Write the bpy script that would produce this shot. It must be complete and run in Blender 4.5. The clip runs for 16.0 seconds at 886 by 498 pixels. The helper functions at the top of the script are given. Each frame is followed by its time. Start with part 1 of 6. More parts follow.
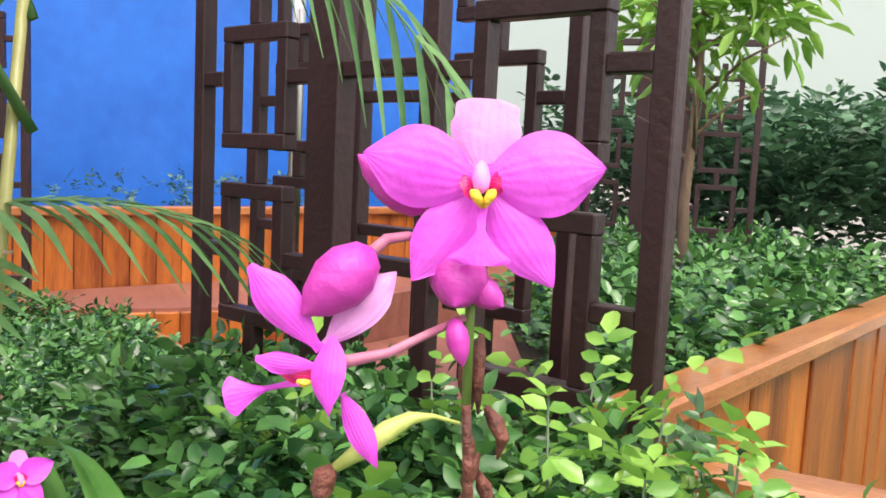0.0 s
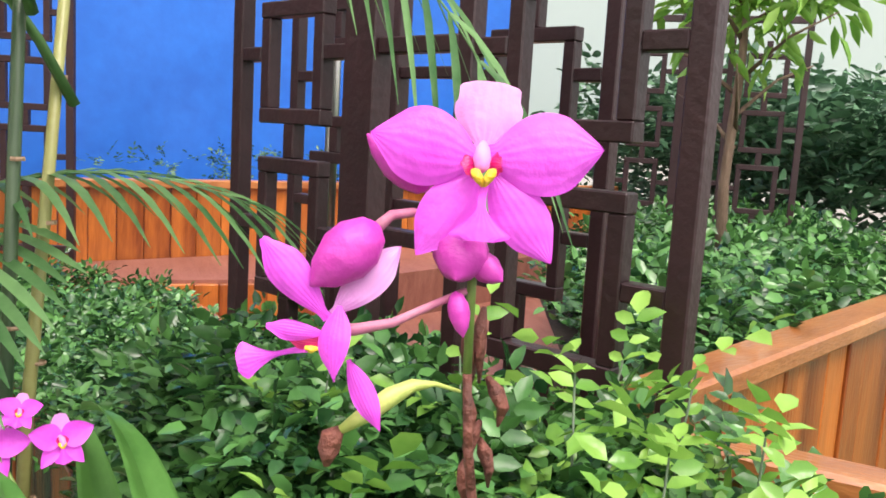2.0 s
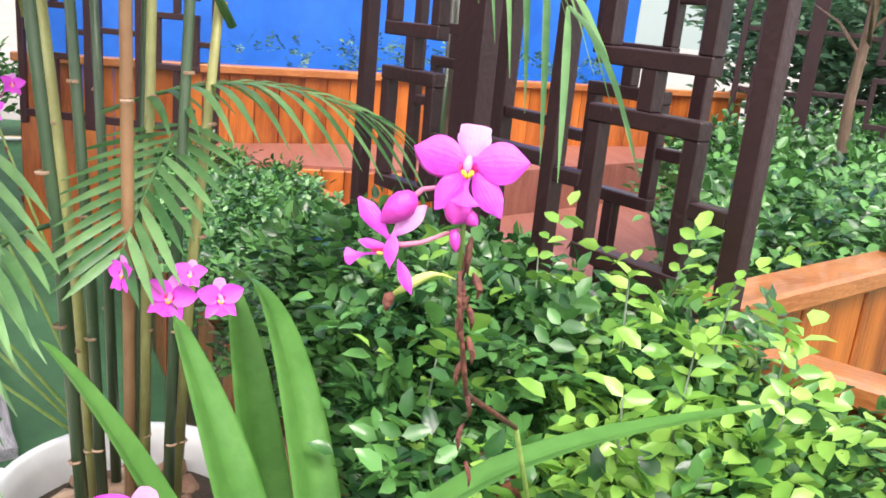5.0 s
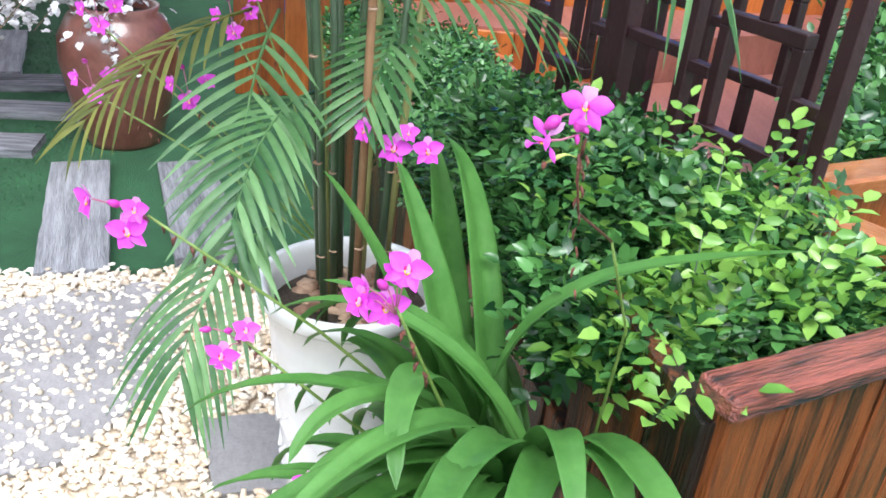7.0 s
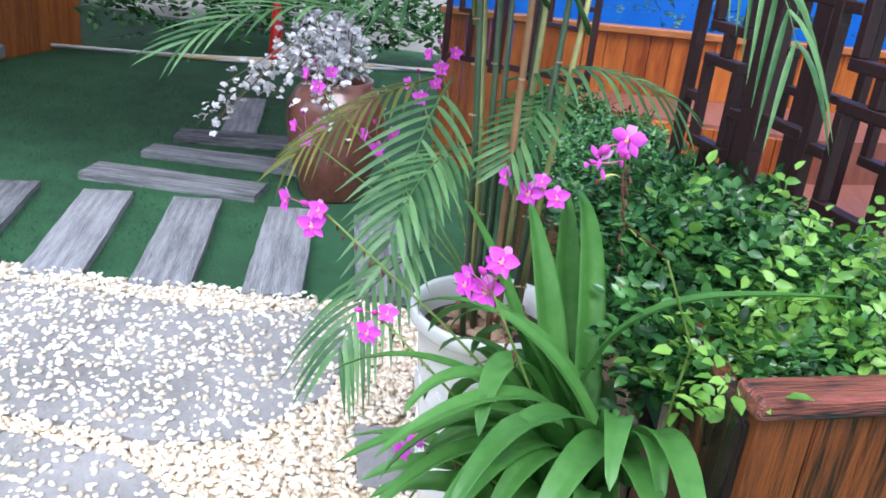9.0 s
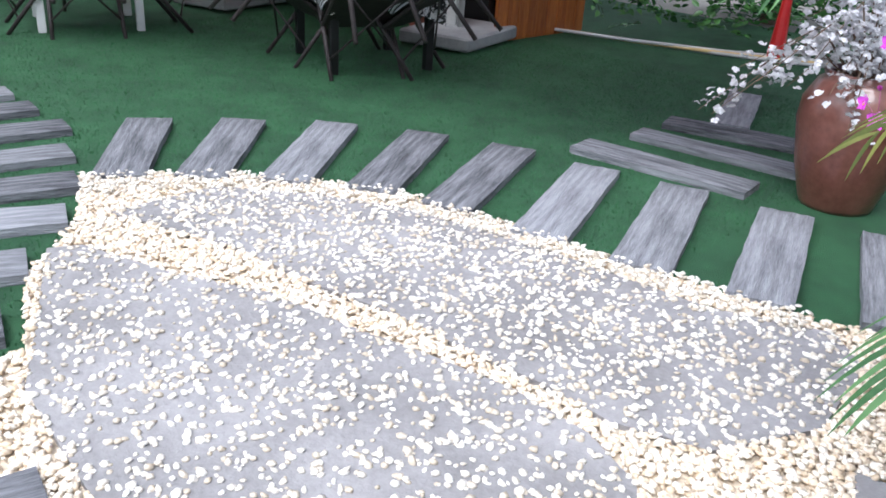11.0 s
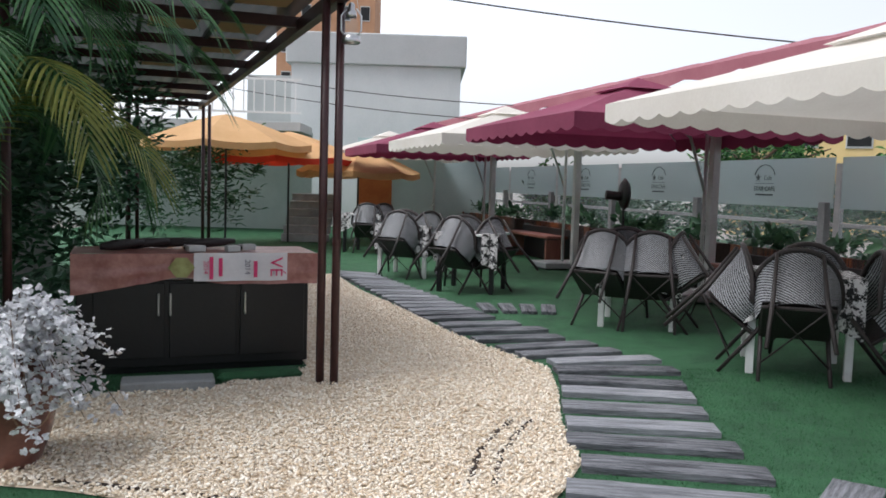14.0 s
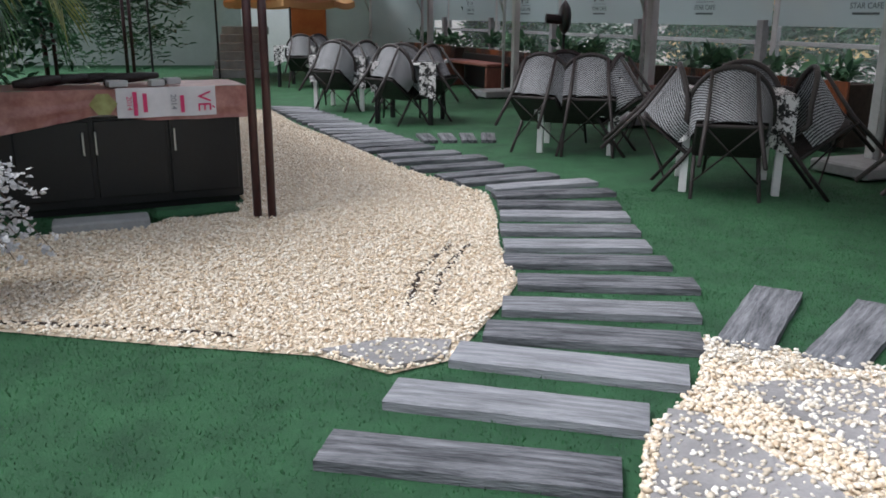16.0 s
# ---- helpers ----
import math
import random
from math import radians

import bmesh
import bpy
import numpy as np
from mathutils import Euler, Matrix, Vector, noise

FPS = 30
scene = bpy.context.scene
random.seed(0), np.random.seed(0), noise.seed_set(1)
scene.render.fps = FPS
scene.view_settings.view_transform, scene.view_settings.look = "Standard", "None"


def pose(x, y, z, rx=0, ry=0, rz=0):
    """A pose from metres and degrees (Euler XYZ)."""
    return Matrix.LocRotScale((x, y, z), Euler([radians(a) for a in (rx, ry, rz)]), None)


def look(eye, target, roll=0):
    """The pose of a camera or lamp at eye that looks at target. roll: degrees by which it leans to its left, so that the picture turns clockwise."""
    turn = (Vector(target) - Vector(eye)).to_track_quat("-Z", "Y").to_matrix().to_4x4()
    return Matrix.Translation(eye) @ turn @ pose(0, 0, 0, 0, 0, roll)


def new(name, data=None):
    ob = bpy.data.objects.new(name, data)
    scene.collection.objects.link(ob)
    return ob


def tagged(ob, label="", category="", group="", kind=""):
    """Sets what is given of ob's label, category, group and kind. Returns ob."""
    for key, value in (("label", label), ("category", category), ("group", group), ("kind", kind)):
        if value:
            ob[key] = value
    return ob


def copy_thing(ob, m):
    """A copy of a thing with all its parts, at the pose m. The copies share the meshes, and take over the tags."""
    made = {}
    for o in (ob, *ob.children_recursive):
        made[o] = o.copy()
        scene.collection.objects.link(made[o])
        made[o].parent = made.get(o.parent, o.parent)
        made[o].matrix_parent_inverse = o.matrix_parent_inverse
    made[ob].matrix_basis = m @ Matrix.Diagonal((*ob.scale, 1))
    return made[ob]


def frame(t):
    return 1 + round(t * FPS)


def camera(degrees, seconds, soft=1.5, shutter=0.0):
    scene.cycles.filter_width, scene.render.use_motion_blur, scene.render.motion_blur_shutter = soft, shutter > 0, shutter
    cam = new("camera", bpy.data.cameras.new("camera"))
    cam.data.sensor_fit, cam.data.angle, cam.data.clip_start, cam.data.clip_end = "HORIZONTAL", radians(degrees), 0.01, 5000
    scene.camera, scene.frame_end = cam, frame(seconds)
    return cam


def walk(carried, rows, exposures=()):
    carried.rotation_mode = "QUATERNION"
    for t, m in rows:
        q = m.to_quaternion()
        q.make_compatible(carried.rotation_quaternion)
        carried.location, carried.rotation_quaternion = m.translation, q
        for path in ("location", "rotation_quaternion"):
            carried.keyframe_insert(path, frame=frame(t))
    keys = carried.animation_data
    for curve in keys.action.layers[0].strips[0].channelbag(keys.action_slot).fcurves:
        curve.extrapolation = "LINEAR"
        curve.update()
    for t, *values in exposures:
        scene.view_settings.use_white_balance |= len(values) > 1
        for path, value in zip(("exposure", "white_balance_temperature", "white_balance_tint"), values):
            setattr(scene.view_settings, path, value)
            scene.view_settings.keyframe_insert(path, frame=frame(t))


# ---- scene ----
cam = camera(56.0, 16.0, soft=1.7)
PATH = [
    (0, (1.439, 0.191, 1.161), (3.260, -0.608, 0.951), 2.8),
    (0.5, (1.435, 0.192, 1.154), (3.260, -0.601, 0.951), 2.9),
    (1, (1.434, 0.190, 1.156), (3.264, -0.587, 0.944), 2.8),
    (1.5, (1.432, 0.190, 1.158), (3.271, -0.562, 0.922), 3.5),
    (2, (1.430, 0.188, 1.162), (3.277, -0.529, 0.892), 3.4),
    (2.5, (1.418, 0.180, 1.167), (3.285, -0.464, 0.855), 3.4),
    (3, (1.405, 0.178, 1.170), (3.295, -0.380, 0.829), 3.3),
    (3.2, (1.401, 0.178, 1.172), (3.298, -0.350, 0.820), 3.5),
    (5.3, (1.250, 0.212, 1.223), (3.103, -0.229, 0.613), 6.0),
    (5.5, (1.226, 0.219, 1.234), (3.057, -0.223, 0.562), 6.2),
    (6, (1.145, 0.231, 1.272), (2.926, -0.160, 0.451), 6.6),
    (6.5, (1.042, 0.255, 1.322), (2.809, -0.008, 0.423), 6.1),
    (7, (0.946, 0.259, 1.340), (2.728, 0.165, 0.437), 5.9),
    (7.5, (0.823, 0.191, 1.352), (2.636, 0.233, 0.510), 5.6),
    (8, (0.723, 0.129, 1.365), (2.570, 0.273, 0.612), 5.7),
    (8.2, (0.702, 0.110, 1.368), (2.557, 0.287, 0.642), 5.7),
    (10.3, (0.666, 0.223, 1.292), (2.221, 1.124, 0.414), 5.2),
    (10.5, (0.668, 0.246, 1.261), (2.171, 1.242, 0.396), 4.9),
    (11, (0.741, 0.358, 1.221), (2.063, 1.61, 0.393), 4.0),
    (11.5, (0.748, 0.459, 1.224), (1.843, 1.963, 0.492), 3.5),
    (12, (0.688, 0.483, 1.246), (1.516, 2.206, 0.66), 2.5),
    (12.5, (0.644, 0.49, 1.275), (1.224, 2.354, 0.837), 2.0),
    (13, (0.613, 0.492, 1.292), (1.001, 2.43, 0.992), 2.0),
    (13.5, (0.597, 0.499, 1.308), (0.804, 2.478, 1.105), 1.9),
    (14, (0.594, 0.506, 1.311), (0.638, 2.499, 1.158), 1.7),
    (14.5, (0.604, 0.513, 1.314), (0.528, 2.505, 1.157), 1.7),
    (15, (0.61, 0.524, 1.31), (0.483, 2.507, 1.083), 1.6),
    (15.5, (0.613, 0.534, 1.296), (0.575, 2.501, 0.938), 1.0),
    (16, (0.646, 0.528, 1.266), (0.823, 2.446, 0.727), 0.3),
]
walk(cam, [(t, look(eye, target, roll)) for t, eye, target, roll in PATH], exposures=((0, 0.70, 7100, 14), (3.2, 0.82, 7000, 14), (5.5, 1.12, 6700, 16), (7.0, 0.74, 6050, 11), (8.2, 0.42, 5650, 10), (10.3, 0.55, 5750, 12), (11, 0.4, 5850, 12), (12.5, -0.05, 6100, 11), (14.5, -0.05, 6200, 11), (16, -0.05, 6150, 11)))

# ---- world and light: bright overcast day ----
world = bpy.data.worlds.new("overcast_sky")
scene.world = world
world.use_nodes = True
wn = world.node_tree
sky = wn.nodes.new("ShaderNodeTexSky")
sky.sky_type, sky.sun_disc, sky.sun_elevation, sky.sun_rotation = "NISHITA", False, radians(58), radians(-60)
sky.dust_density, sky.air_density = 3.0, 0.8
soften = wn.nodes.new("ShaderNodeHueSaturation")
soften.inputs["Saturation"].default_value = 0.22
wn.links.new(sky.outputs[0], soften.inputs["Color"])
wn.links.new(soften.outputs[0], wn.nodes["Background"].inputs[0])
wn.nodes["Background"].inputs[1].default_value = 0.26
sun = new("sun", bpy.data.lights.new("sun", "SUN"))
sun.data.energy, sun.data.angle, sun.data.color = 1.9, radians(25), (1.0, 0.97, 0.93)
sun.matrix_world = look((0, 0, 10), (4.3, 2.4, 2.0))


# ---- materials ----
def mat(name, a, b, scale=8.0, rough=0.6, bump=0.2, fine=60.0, metal=0.0, stretch=(1, 1, 1), island=0.0, clear=0.0, contrast=0.5, coords="Object"):
    m = bpy.data.materials.new(name)
    m.use_nodes = True
    n, l = m.node_tree.nodes, m.node_tree.links
    p = n["Principled BSDF"]
    tc = n.new("ShaderNodeTexCoord")
    mp = n.new("ShaderNodeMapping")
    mp.inputs["Scale"].default_value = stretch
    l.new(tc.outputs[coords], mp.inputs[0])
    big = n.new("ShaderNodeTexNoise")
    big.inputs["Scale"].default_value, big.inputs["Detail"].default_value, big.inputs["Roughness"].default_value = scale, 6, 0.65
    small = n.new("ShaderNodeTexNoise")
    small.inputs["Scale"].default_value, small.inputs["Detail"].default_value = fine, 4
    l.new(mp.outputs[0], big.inputs[0])
    l.new(mp.outputs[0], small.inputs[0])
    ramp = n.new("ShaderNodeValToRGB")
    ramp.color_ramp.elements[0].position, ramp.color_ramp.elements[1].position = 0.5 - contrast / 2, 0.5 + contrast / 2
    ramp.color_ramp.elements[0].color, ramp.color_ramp.elements[1].color = (*a, 1), (*b, 1)
    add = n.new("ShaderNodeMath")
    add.operation = "MULTIPLY_ADD"
    l.new(small.outputs[0], add.inputs[0])
    add.inputs[1].default_value = 0.35
    l.new(big.outputs[0], add.inputs[2])
    sub = n.new("ShaderNodeMath")
    sub.operation = "SUBTRACT"
    l.new(add.outputs[0], sub.inputs[0])
    sub.inputs[1].default_value = 0.175
    last = sub
    if island < 0:
        info = n.new("ShaderNodeObjectInfo")
        isl = n.new("ShaderNodeMath")
        isl.operation = "MULTIPLY_ADD"
        l.new(info.outputs["Random"], isl.inputs[0])
        isl.inputs[1].default_value = -island
        l.new(sub.outputs[0], isl.inputs[2])
        last = n.new("ShaderNodeMath")
        last.operation = "SUBTRACT"
        l.new(isl.outputs[0], last.inputs[0])
        last.inputs[1].default_value = -island / 2
    if island > 0:
        geo = n.new("ShaderNodeNewGeometry")
        isl = n.new("ShaderNodeMath")
        isl.operation = "MULTIPLY_ADD"
        l.new(geo.outputs["Random Per Island"], isl.inputs[0])
        isl.inputs[1].default_value = island
        l.new(sub.outputs[0], isl.inputs[2])
        off = n.new("ShaderNodeMath")
        off.operation = "SUBTRACT"
        l.new(isl.outputs[0], off.inputs[0])
        off.inputs[1].default_value = island / 2
        last = off
    l.new(last.outputs[0], ramp.inputs[0])
    l.new(ramp.outputs[0], p.inputs["Base Color"])
    bp = n.new("ShaderNodeBump")
    bp.inputs["Strength"].default_value, bp.inputs["Distance"].default_value = bump, 0.01
    l.new(small.outputs[0], bp.inputs["Height"])
    l.new(bp.outputs[0], p.inputs["Normal"])
    p.inputs["Roughness"].default_value, p.inputs["Metallic"].default_value, p.inputs["Coat Weight"].default_value = rough, metal, clear
    return m


def leafy(name, a, b, rough=0.4, through_light=0.35, island=0.9, scale=5.0, stretch=(1, 1, 1), fine=40.0):
    """A leaf: gloss above, some light coming through the blade."""
    m = mat(name, a, b, scale, rough, 0.15, fine, island=island, stretch=stretch, contrast=0.7)
    n, l = m.node_tree.nodes, m.node_tree.links
    tr = n.new("ShaderNodeBsdfTranslucent")
    l.new(n["Color Ramp"].outputs[0], tr.inputs[0])
    mix = n.new("ShaderNodeMixShader")
    mix.inputs[0].default_value = through_light
    l.new(n["Principled BSDF"].outputs[0], mix.inputs[1])
    l.new(tr.outputs[0], mix.inputs[2])
    l.new(mix.outputs[0], n["Material Output"].inputs[0])
    return m


def glassy(name, colour, alpha, rough=0.15):
    m = bpy.data.materials.new(name)
    m.use_nodes = True
    n, l = m.node_tree.nodes, m.node_tree.links
    p = n["Principled BSDF"]
    p.inputs["Base Color"].default_value, p.inputs["Roughness"].default_value, p.inputs["Alpha"].default_value = (*colour, 1), rough, alpha
    nz = n.new("ShaderNodeTexNoise")
    nz.inputs["Scale"].default_value = 2.0
    mul = n.new("ShaderNodeMath")
    mul.operation = "MULTIPLY_ADD"
    l.new(nz.outputs[0], mul.inputs[0])
    mul.inputs[1].default_value, mul.inputs[2].default_value = 0.1, rough
    l.new(mul.outputs[0], p.inputs["Roughness"])
    return m


TURF = mat("artificial_turf", (0.012, 0.066, 0.026), (0.038, 0.155, 0.06), 3.0, 0.8, 1.0, 330.0, contrast=0.45)
SOIL = mat("dark_soil", (0.02, 0.013, 0.009), (0.06, 0.042, 0.03), 14, 0.95, 0.8, 90)
EARTH = mat("grey_ground", (0.2, 0.19, 0.17), (0.3, 0.29, 0.27), 2, 0.9, 0.4, 60)
SLEEPER = mat("weathered_sleeper", (0.03, 0.033, 0.04), (0.36, 0.37, 0.40), 8, 0.75, 1.0, 55, stretch=(0.35, 4, 4), island=-0.3, contrast=0.5)
SAND = mat("sand_bedding", (0.56, 0.46, 0.34), (0.78, 0.69, 0.56), 9, 0.95, 0.6, 120)
PEBBLE = mat("cream_pebbles", (0.66, 0.52, 0.36), (0.95, 0.89, 0.78), 30, 0.55, 0.2, 120, island=0.75, contrast=0.7)
PEBBLE_WHITE = mat("white_pebbles", (0.55, 0.47, 0.36), (0.92, 0.89, 0.82), 30, 0.5, 0.2, 120, island=0.8, contrast=0.7)
SLAB = mat("grey_flagstone", (0.15, 0.145, 0.145), (0.38, 0.37, 0.375), 2.2, 0.55, 0.35, 70, contrast=0.6)
ORANGE_WOOD = mat("varnished_orange_pine", (0.17, 0.034, 0.006), (0.52, 0.155, 0.026), 3.2, 0.35, 0.25, 26, stretch=(5, 5, 0.5), island=-0.3, clear=0.3, contrast=0.55)
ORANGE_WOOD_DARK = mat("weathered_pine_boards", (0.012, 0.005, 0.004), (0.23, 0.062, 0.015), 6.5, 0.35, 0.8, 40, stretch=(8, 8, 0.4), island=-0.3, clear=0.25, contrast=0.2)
CAP_WOOD = mat("orange_cap_rail", (0.22, 0.06, 0.016), (0.48, 0.19, 0.062), 4, 0.3, 0.25, 40, stretch=(1, 4, 4), clear=0.4)
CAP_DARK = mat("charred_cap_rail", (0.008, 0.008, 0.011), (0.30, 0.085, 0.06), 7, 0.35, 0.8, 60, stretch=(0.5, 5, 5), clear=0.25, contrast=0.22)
SCREEN = mat("dark_brown_screen_paint", (0.015, 0.005, 0.007), (0.036, 0.013, 0.016), 6, 0.38, 0.15, 80)
DECK = mat("red_brown_decking", (0.16, 0.05, 0.035), (0.3, 0.12, 0.09), 5, 0.45, 0.3, 50, stretch=(0.4, 4, 1))
BLUE = mat("blue_hoarding_sheet", (0.003, 0.085, 0.42), (0.008, 0.15, 0.62), 1.2, 0.5, 0.2, 12)
HEDGE = leafy("hedge_leaves", (0.016, 0.065, 0.022), (0.10, 0.27, 0.07), 0.22, 0.2)
HEDGE_YOUNG = leafy("young_hedge_leaves", (0.13, 0.32, 0.05), (0.33, 0.58, 0.12), 0.24, 0.35, 0.7)
HEDGE_FAR = leafy("dark_hedge_leaves", (0.025, 0.075, 0.04), (0.085, 0.2, 0.10), 0.4, 0.25)
BLADE = leafy("pleated_orchid_leaf", (0.035, 0.14, 0.022), (0.13, 0.32, 0.075), 0.38, 0.3, 0.5)
PALM_LEAF = leafy("areca_leaflets", (0.035, 0.12, 0.035), (0.17, 0.34, 0.13), 0.4, 0.35, 0.7)
PALM_DARK = leafy("palm_leaflets", (0.02, 0.08, 0.032), (0.12, 0.27, 0.10), 0.45, 0.3, 0.8)
PALM_YELLOW = leafy("yellowing_palm_leaflets", (0.09, 0.12, 0.02), (0.26, 0.27, 0.06), 0.5, 0.35, 0.7)
CANE = mat("green_cane", (0.025, 0.06, 0.03), (0.09, 0.14, 0.07), 9, 0.35, 0.1, 40, stretch=(1, 1, 0.4))
CANE_YELLOW = mat("yellow_cane", (0.22, 0.2, 0.06), (0.4, 0.42, 0.17), 9, 0.4, 0.1, 40)
CANE_BROWN = mat("brown_cane", (0.2, 0.09, 0.04), (0.36, 0.21, 0.11), 12, 0.6, 0.3, 40)
PETAL = leafy("magenta_petal", (0.80, 0.055, 0.76), (0.95, 0.17, 0.92), 0.45, 0.35, 0.2, 30, fine=200)
PETAL_PALE = leafy("pale_pink_petal", (0.85, 0.27, 0.81), (0.96, 0.50, 0.92), 0.45, 0.35, 0.1, 30, fine=200)
PETAL_DEEP = leafy("deep_magenta_bud", (0.5, 0.02, 0.36), (0.7, 0.09, 0.52), 0.4, 0.2, 0.2, 30, fine=200)
CRIMSON = mat("crimson_lip_lobe", (0.55, 0.005, 0.12), (0.7, 0.02, 0.2), 40, 0.4, 0.1)
YELLOW = mat("yellow_lip_callus", (0.85, 0.5, 0.02), (0.95, 0.72, 0.08), 300, 0.45, 0.3, 900)
STALK_PINK = mat("mauve_flower_stalk", (0.32, 0.07, 0.16), (0.5, 0.2, 0.28), 60, 0.5, 0.1, 200)
STALK = mat("green_flower_stalk", (0.09, 0.17, 0.03), (0.22, 0.32, 0.08), 40, 0.5, 0.1, 200)
WITHERED = mat("withered_brown_bract", (0.035, 0.011, 0.009), (0.24, 0.075, 0.05), 120, 0.65, 0.5, 260)
POD = mat("green_seed_pod", (0.26, 0.34, 0.06), (0.48, 0.55, 0.16), 40, 0.45, 0.15, 200)
POT = mat("white_glazed_pot", (0.66, 0.68, 0.7), (0.82, 0.83, 0.84), 4, 0.25, 0.1, 30, clear=0.3)
JAR = mat("brown_glazed_jar", (0.09, 0.03, 0.022), (0.25, 0.10, 0.075), 3, 0.3, 0.15, 40, clear=0.4)
BLOSSOM = leafy("white_silk_blossom", (0.62, 0.62, 0.64), (0.92, 0.92, 0.94), 0.7, 0.25, 0.8)
BLACK_PAINT = mat("black_cabinet_paint", (0.003, 0.003, 0.0035), (0.010, 0.010, 0.0105), 3, 0.42, 0.1, 40)
STEEL = mat("brushed_steel", (0.5, 0.5, 0.5), (0.68, 0.68, 0.68), 8, 0.3, 0.1, 90, metal=1.0)
GREY_PAINT = mat("pale_grey_post_paint", (0.42, 0.43, 0.42), (0.6, 0.61, 0.6), 3, 0.45, 0.1, 30)
POLE_BROWN = mat("brown_steel_pole_paint", (0.03, 0.010, 0.011), (0.075, 0.028, 0.028), 6, 0.35, 0.1, 50)
MAROON = leafy("maroon_canvas", (0.17, 0.018, 0.055), (0.27, 0.045, 0.10), 0.8, 0.18, 0.0, 1.5)
CREAM = leafy("cream_canvas", (0.68, 0.63, 0.56), (0.84, 0.8, 0.74), 0.8, 0.25, 0.0, 1.5)
OCHRE = leafy("orange_yellow_canvas", (0.62, 0.34, 0.14), (0.8, 0.5, 0.25), 0.8, 0.3, 0.0, 1.5)
RED_CANVAS = leafy("red_canvas", (0.6, 0.03, 0.015), (0.75, 0.07, 0.03), 0.8, 0.3, 0.0, 1.5)
RATTAN_DARK = mat("dark_brown_rattan", (0.012, 0.009, 0.009), (0.04, 0.03, 0.028), 40, 0.5, 0.5, 160)
WHITE_PAINT = mat("white_table_paint", (0.7, 0.7, 0.7), (0.82, 0.82, 0.81), 5, 0.4, 0.1, 40)
FROST = glassy("frosted_glass", (0.55, 0.68, 0.68), 0.82, 0.4)
CLEAR = glassy("clear_glass", (0.6, 0.72, 0.72), 0.12, 0.05)
ROOF_SHEET = glassy("dark_roof_sheet", (0.05, 0.036, 0.028), 0.96, 0.4)
AMBER = leafy("amber_roof_panel", (0.42, 0.27, 0.11), (0.6, 0.42, 0.2), 0.4, 0.7, 0.0, 2.0)
AWNING = leafy("faded_maroon_awning", (0.30, 0.09, 0.12), (0.42, 0.17, 0.20), 0.8, 0.2, 0.0, 1.5)
LOGO = mat("dark_green_lettering", (0.05, 0.075, 0.075), (0.09, 0.12, 0.12), 8, 0.5, 0.0)
PLASTER = mat("white_rendered_wall", (0.6, 0.62, 0.62), (0.74, 0.75, 0.75), 0.7, 0.85, 0.1, 20)
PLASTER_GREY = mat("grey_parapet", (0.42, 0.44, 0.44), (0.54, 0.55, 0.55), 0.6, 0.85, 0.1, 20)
YELLOW_WALL = mat("yellow_house_wall", (0.65, 0.48, 0.2), (0.78, 0.6, 0.3), 0.8, 0.85, 0.1, 20)
CONCRETE = mat("grey_concrete", (0.22, 0.23, 0.23), (0.36, 0.37, 0.37), 4, 0.85, 0.3, 60)
CLOTH = mat("brown_pink_table_cloth", (0.26, 0.085, 0.075), (0.5, 0.26, 0.22), 5, 0.3, 0.4, 26, contrast=0.4)
PAPER = mat("white_banner", (0.66, 0.64, 0.66), (0.8, 0.78, 0.8), 6, 0.5, 0.1, 30)
BANNER_INK = mat("magenta_banner_print", (0.6, 0.02, 0.12), (0.72, 0.06, 0.2), 8, 0.5, 0.0)
BANNER_GREY = mat("grey_banner_print", (0.12, 0.12, 0.16), (0.2, 0.2, 0.24), 8, 0.5, 0.0)
BARK = mat("brown_bark", (0.1, 0.06, 0.04), (0.24, 0.17, 0.12), 8, 0.9, 0.7, 50, stretch=(2, 2, 0.5))
RED_PAINT = mat("red_painted_metal", (0.5, 0.012, 0.012), (0.65, 0.03, 0.03), 6, 0.4, 0.1)
STONE_BROWN = mat("brown_river_stones", (0.2, 0.1, 0.06), (0.5, 0.35, 0.24), 14, 0.6, 0.3, 90, island=0.6)
TURQUOISE = mat("orange_brown_door", (0.36, 0.09, 0.02), (0.5, 0.16, 0.04), 5, 0.5, 0.2, 30)


def woven():
    """Grey and white flat weave of the chair shells, a real over-and-under pattern with relief."""
    m = mat("grey_white_woven_rattan", (0.02, 0.02, 0.023), (0.42, 0.43, 0.45), 40, 0.5, 0.0)
    n, l = m.node_tree.nodes, m.node_tree.links
    ck = n.new("ShaderNodeTexWave")
    ck.wave_type, ck.bands_direction = "BANDS", "DIAGONAL"
    ck.inputs["Scale"].default_value, ck.inputs["Distortion"].default_value, ck.inputs["Detail"].default_value = 22, 3.0, 2
    ck.inputs["Detail Scale"].default_value = 6.0
    l.new(n["Texture Coordinate"].outputs["Object"], ck.inputs[0])
    l.new(ck.outputs["Fac"], n["Color Ramp"].inputs[0])
    l.new(ck.outputs["Fac"], n["Bump"].inputs["Height"])
    n["Bump"].inputs["Strength"].default_value = 0.6
    return m


def floral():
    m = mat("black_white_floral_cloth", (0.015, 0.015, 0.016), (0.72, 0.7, 0.7), 18, 0.8, 0.1, contrast=0.06)
    return m


WOVEN, FLORAL = woven(), floral()


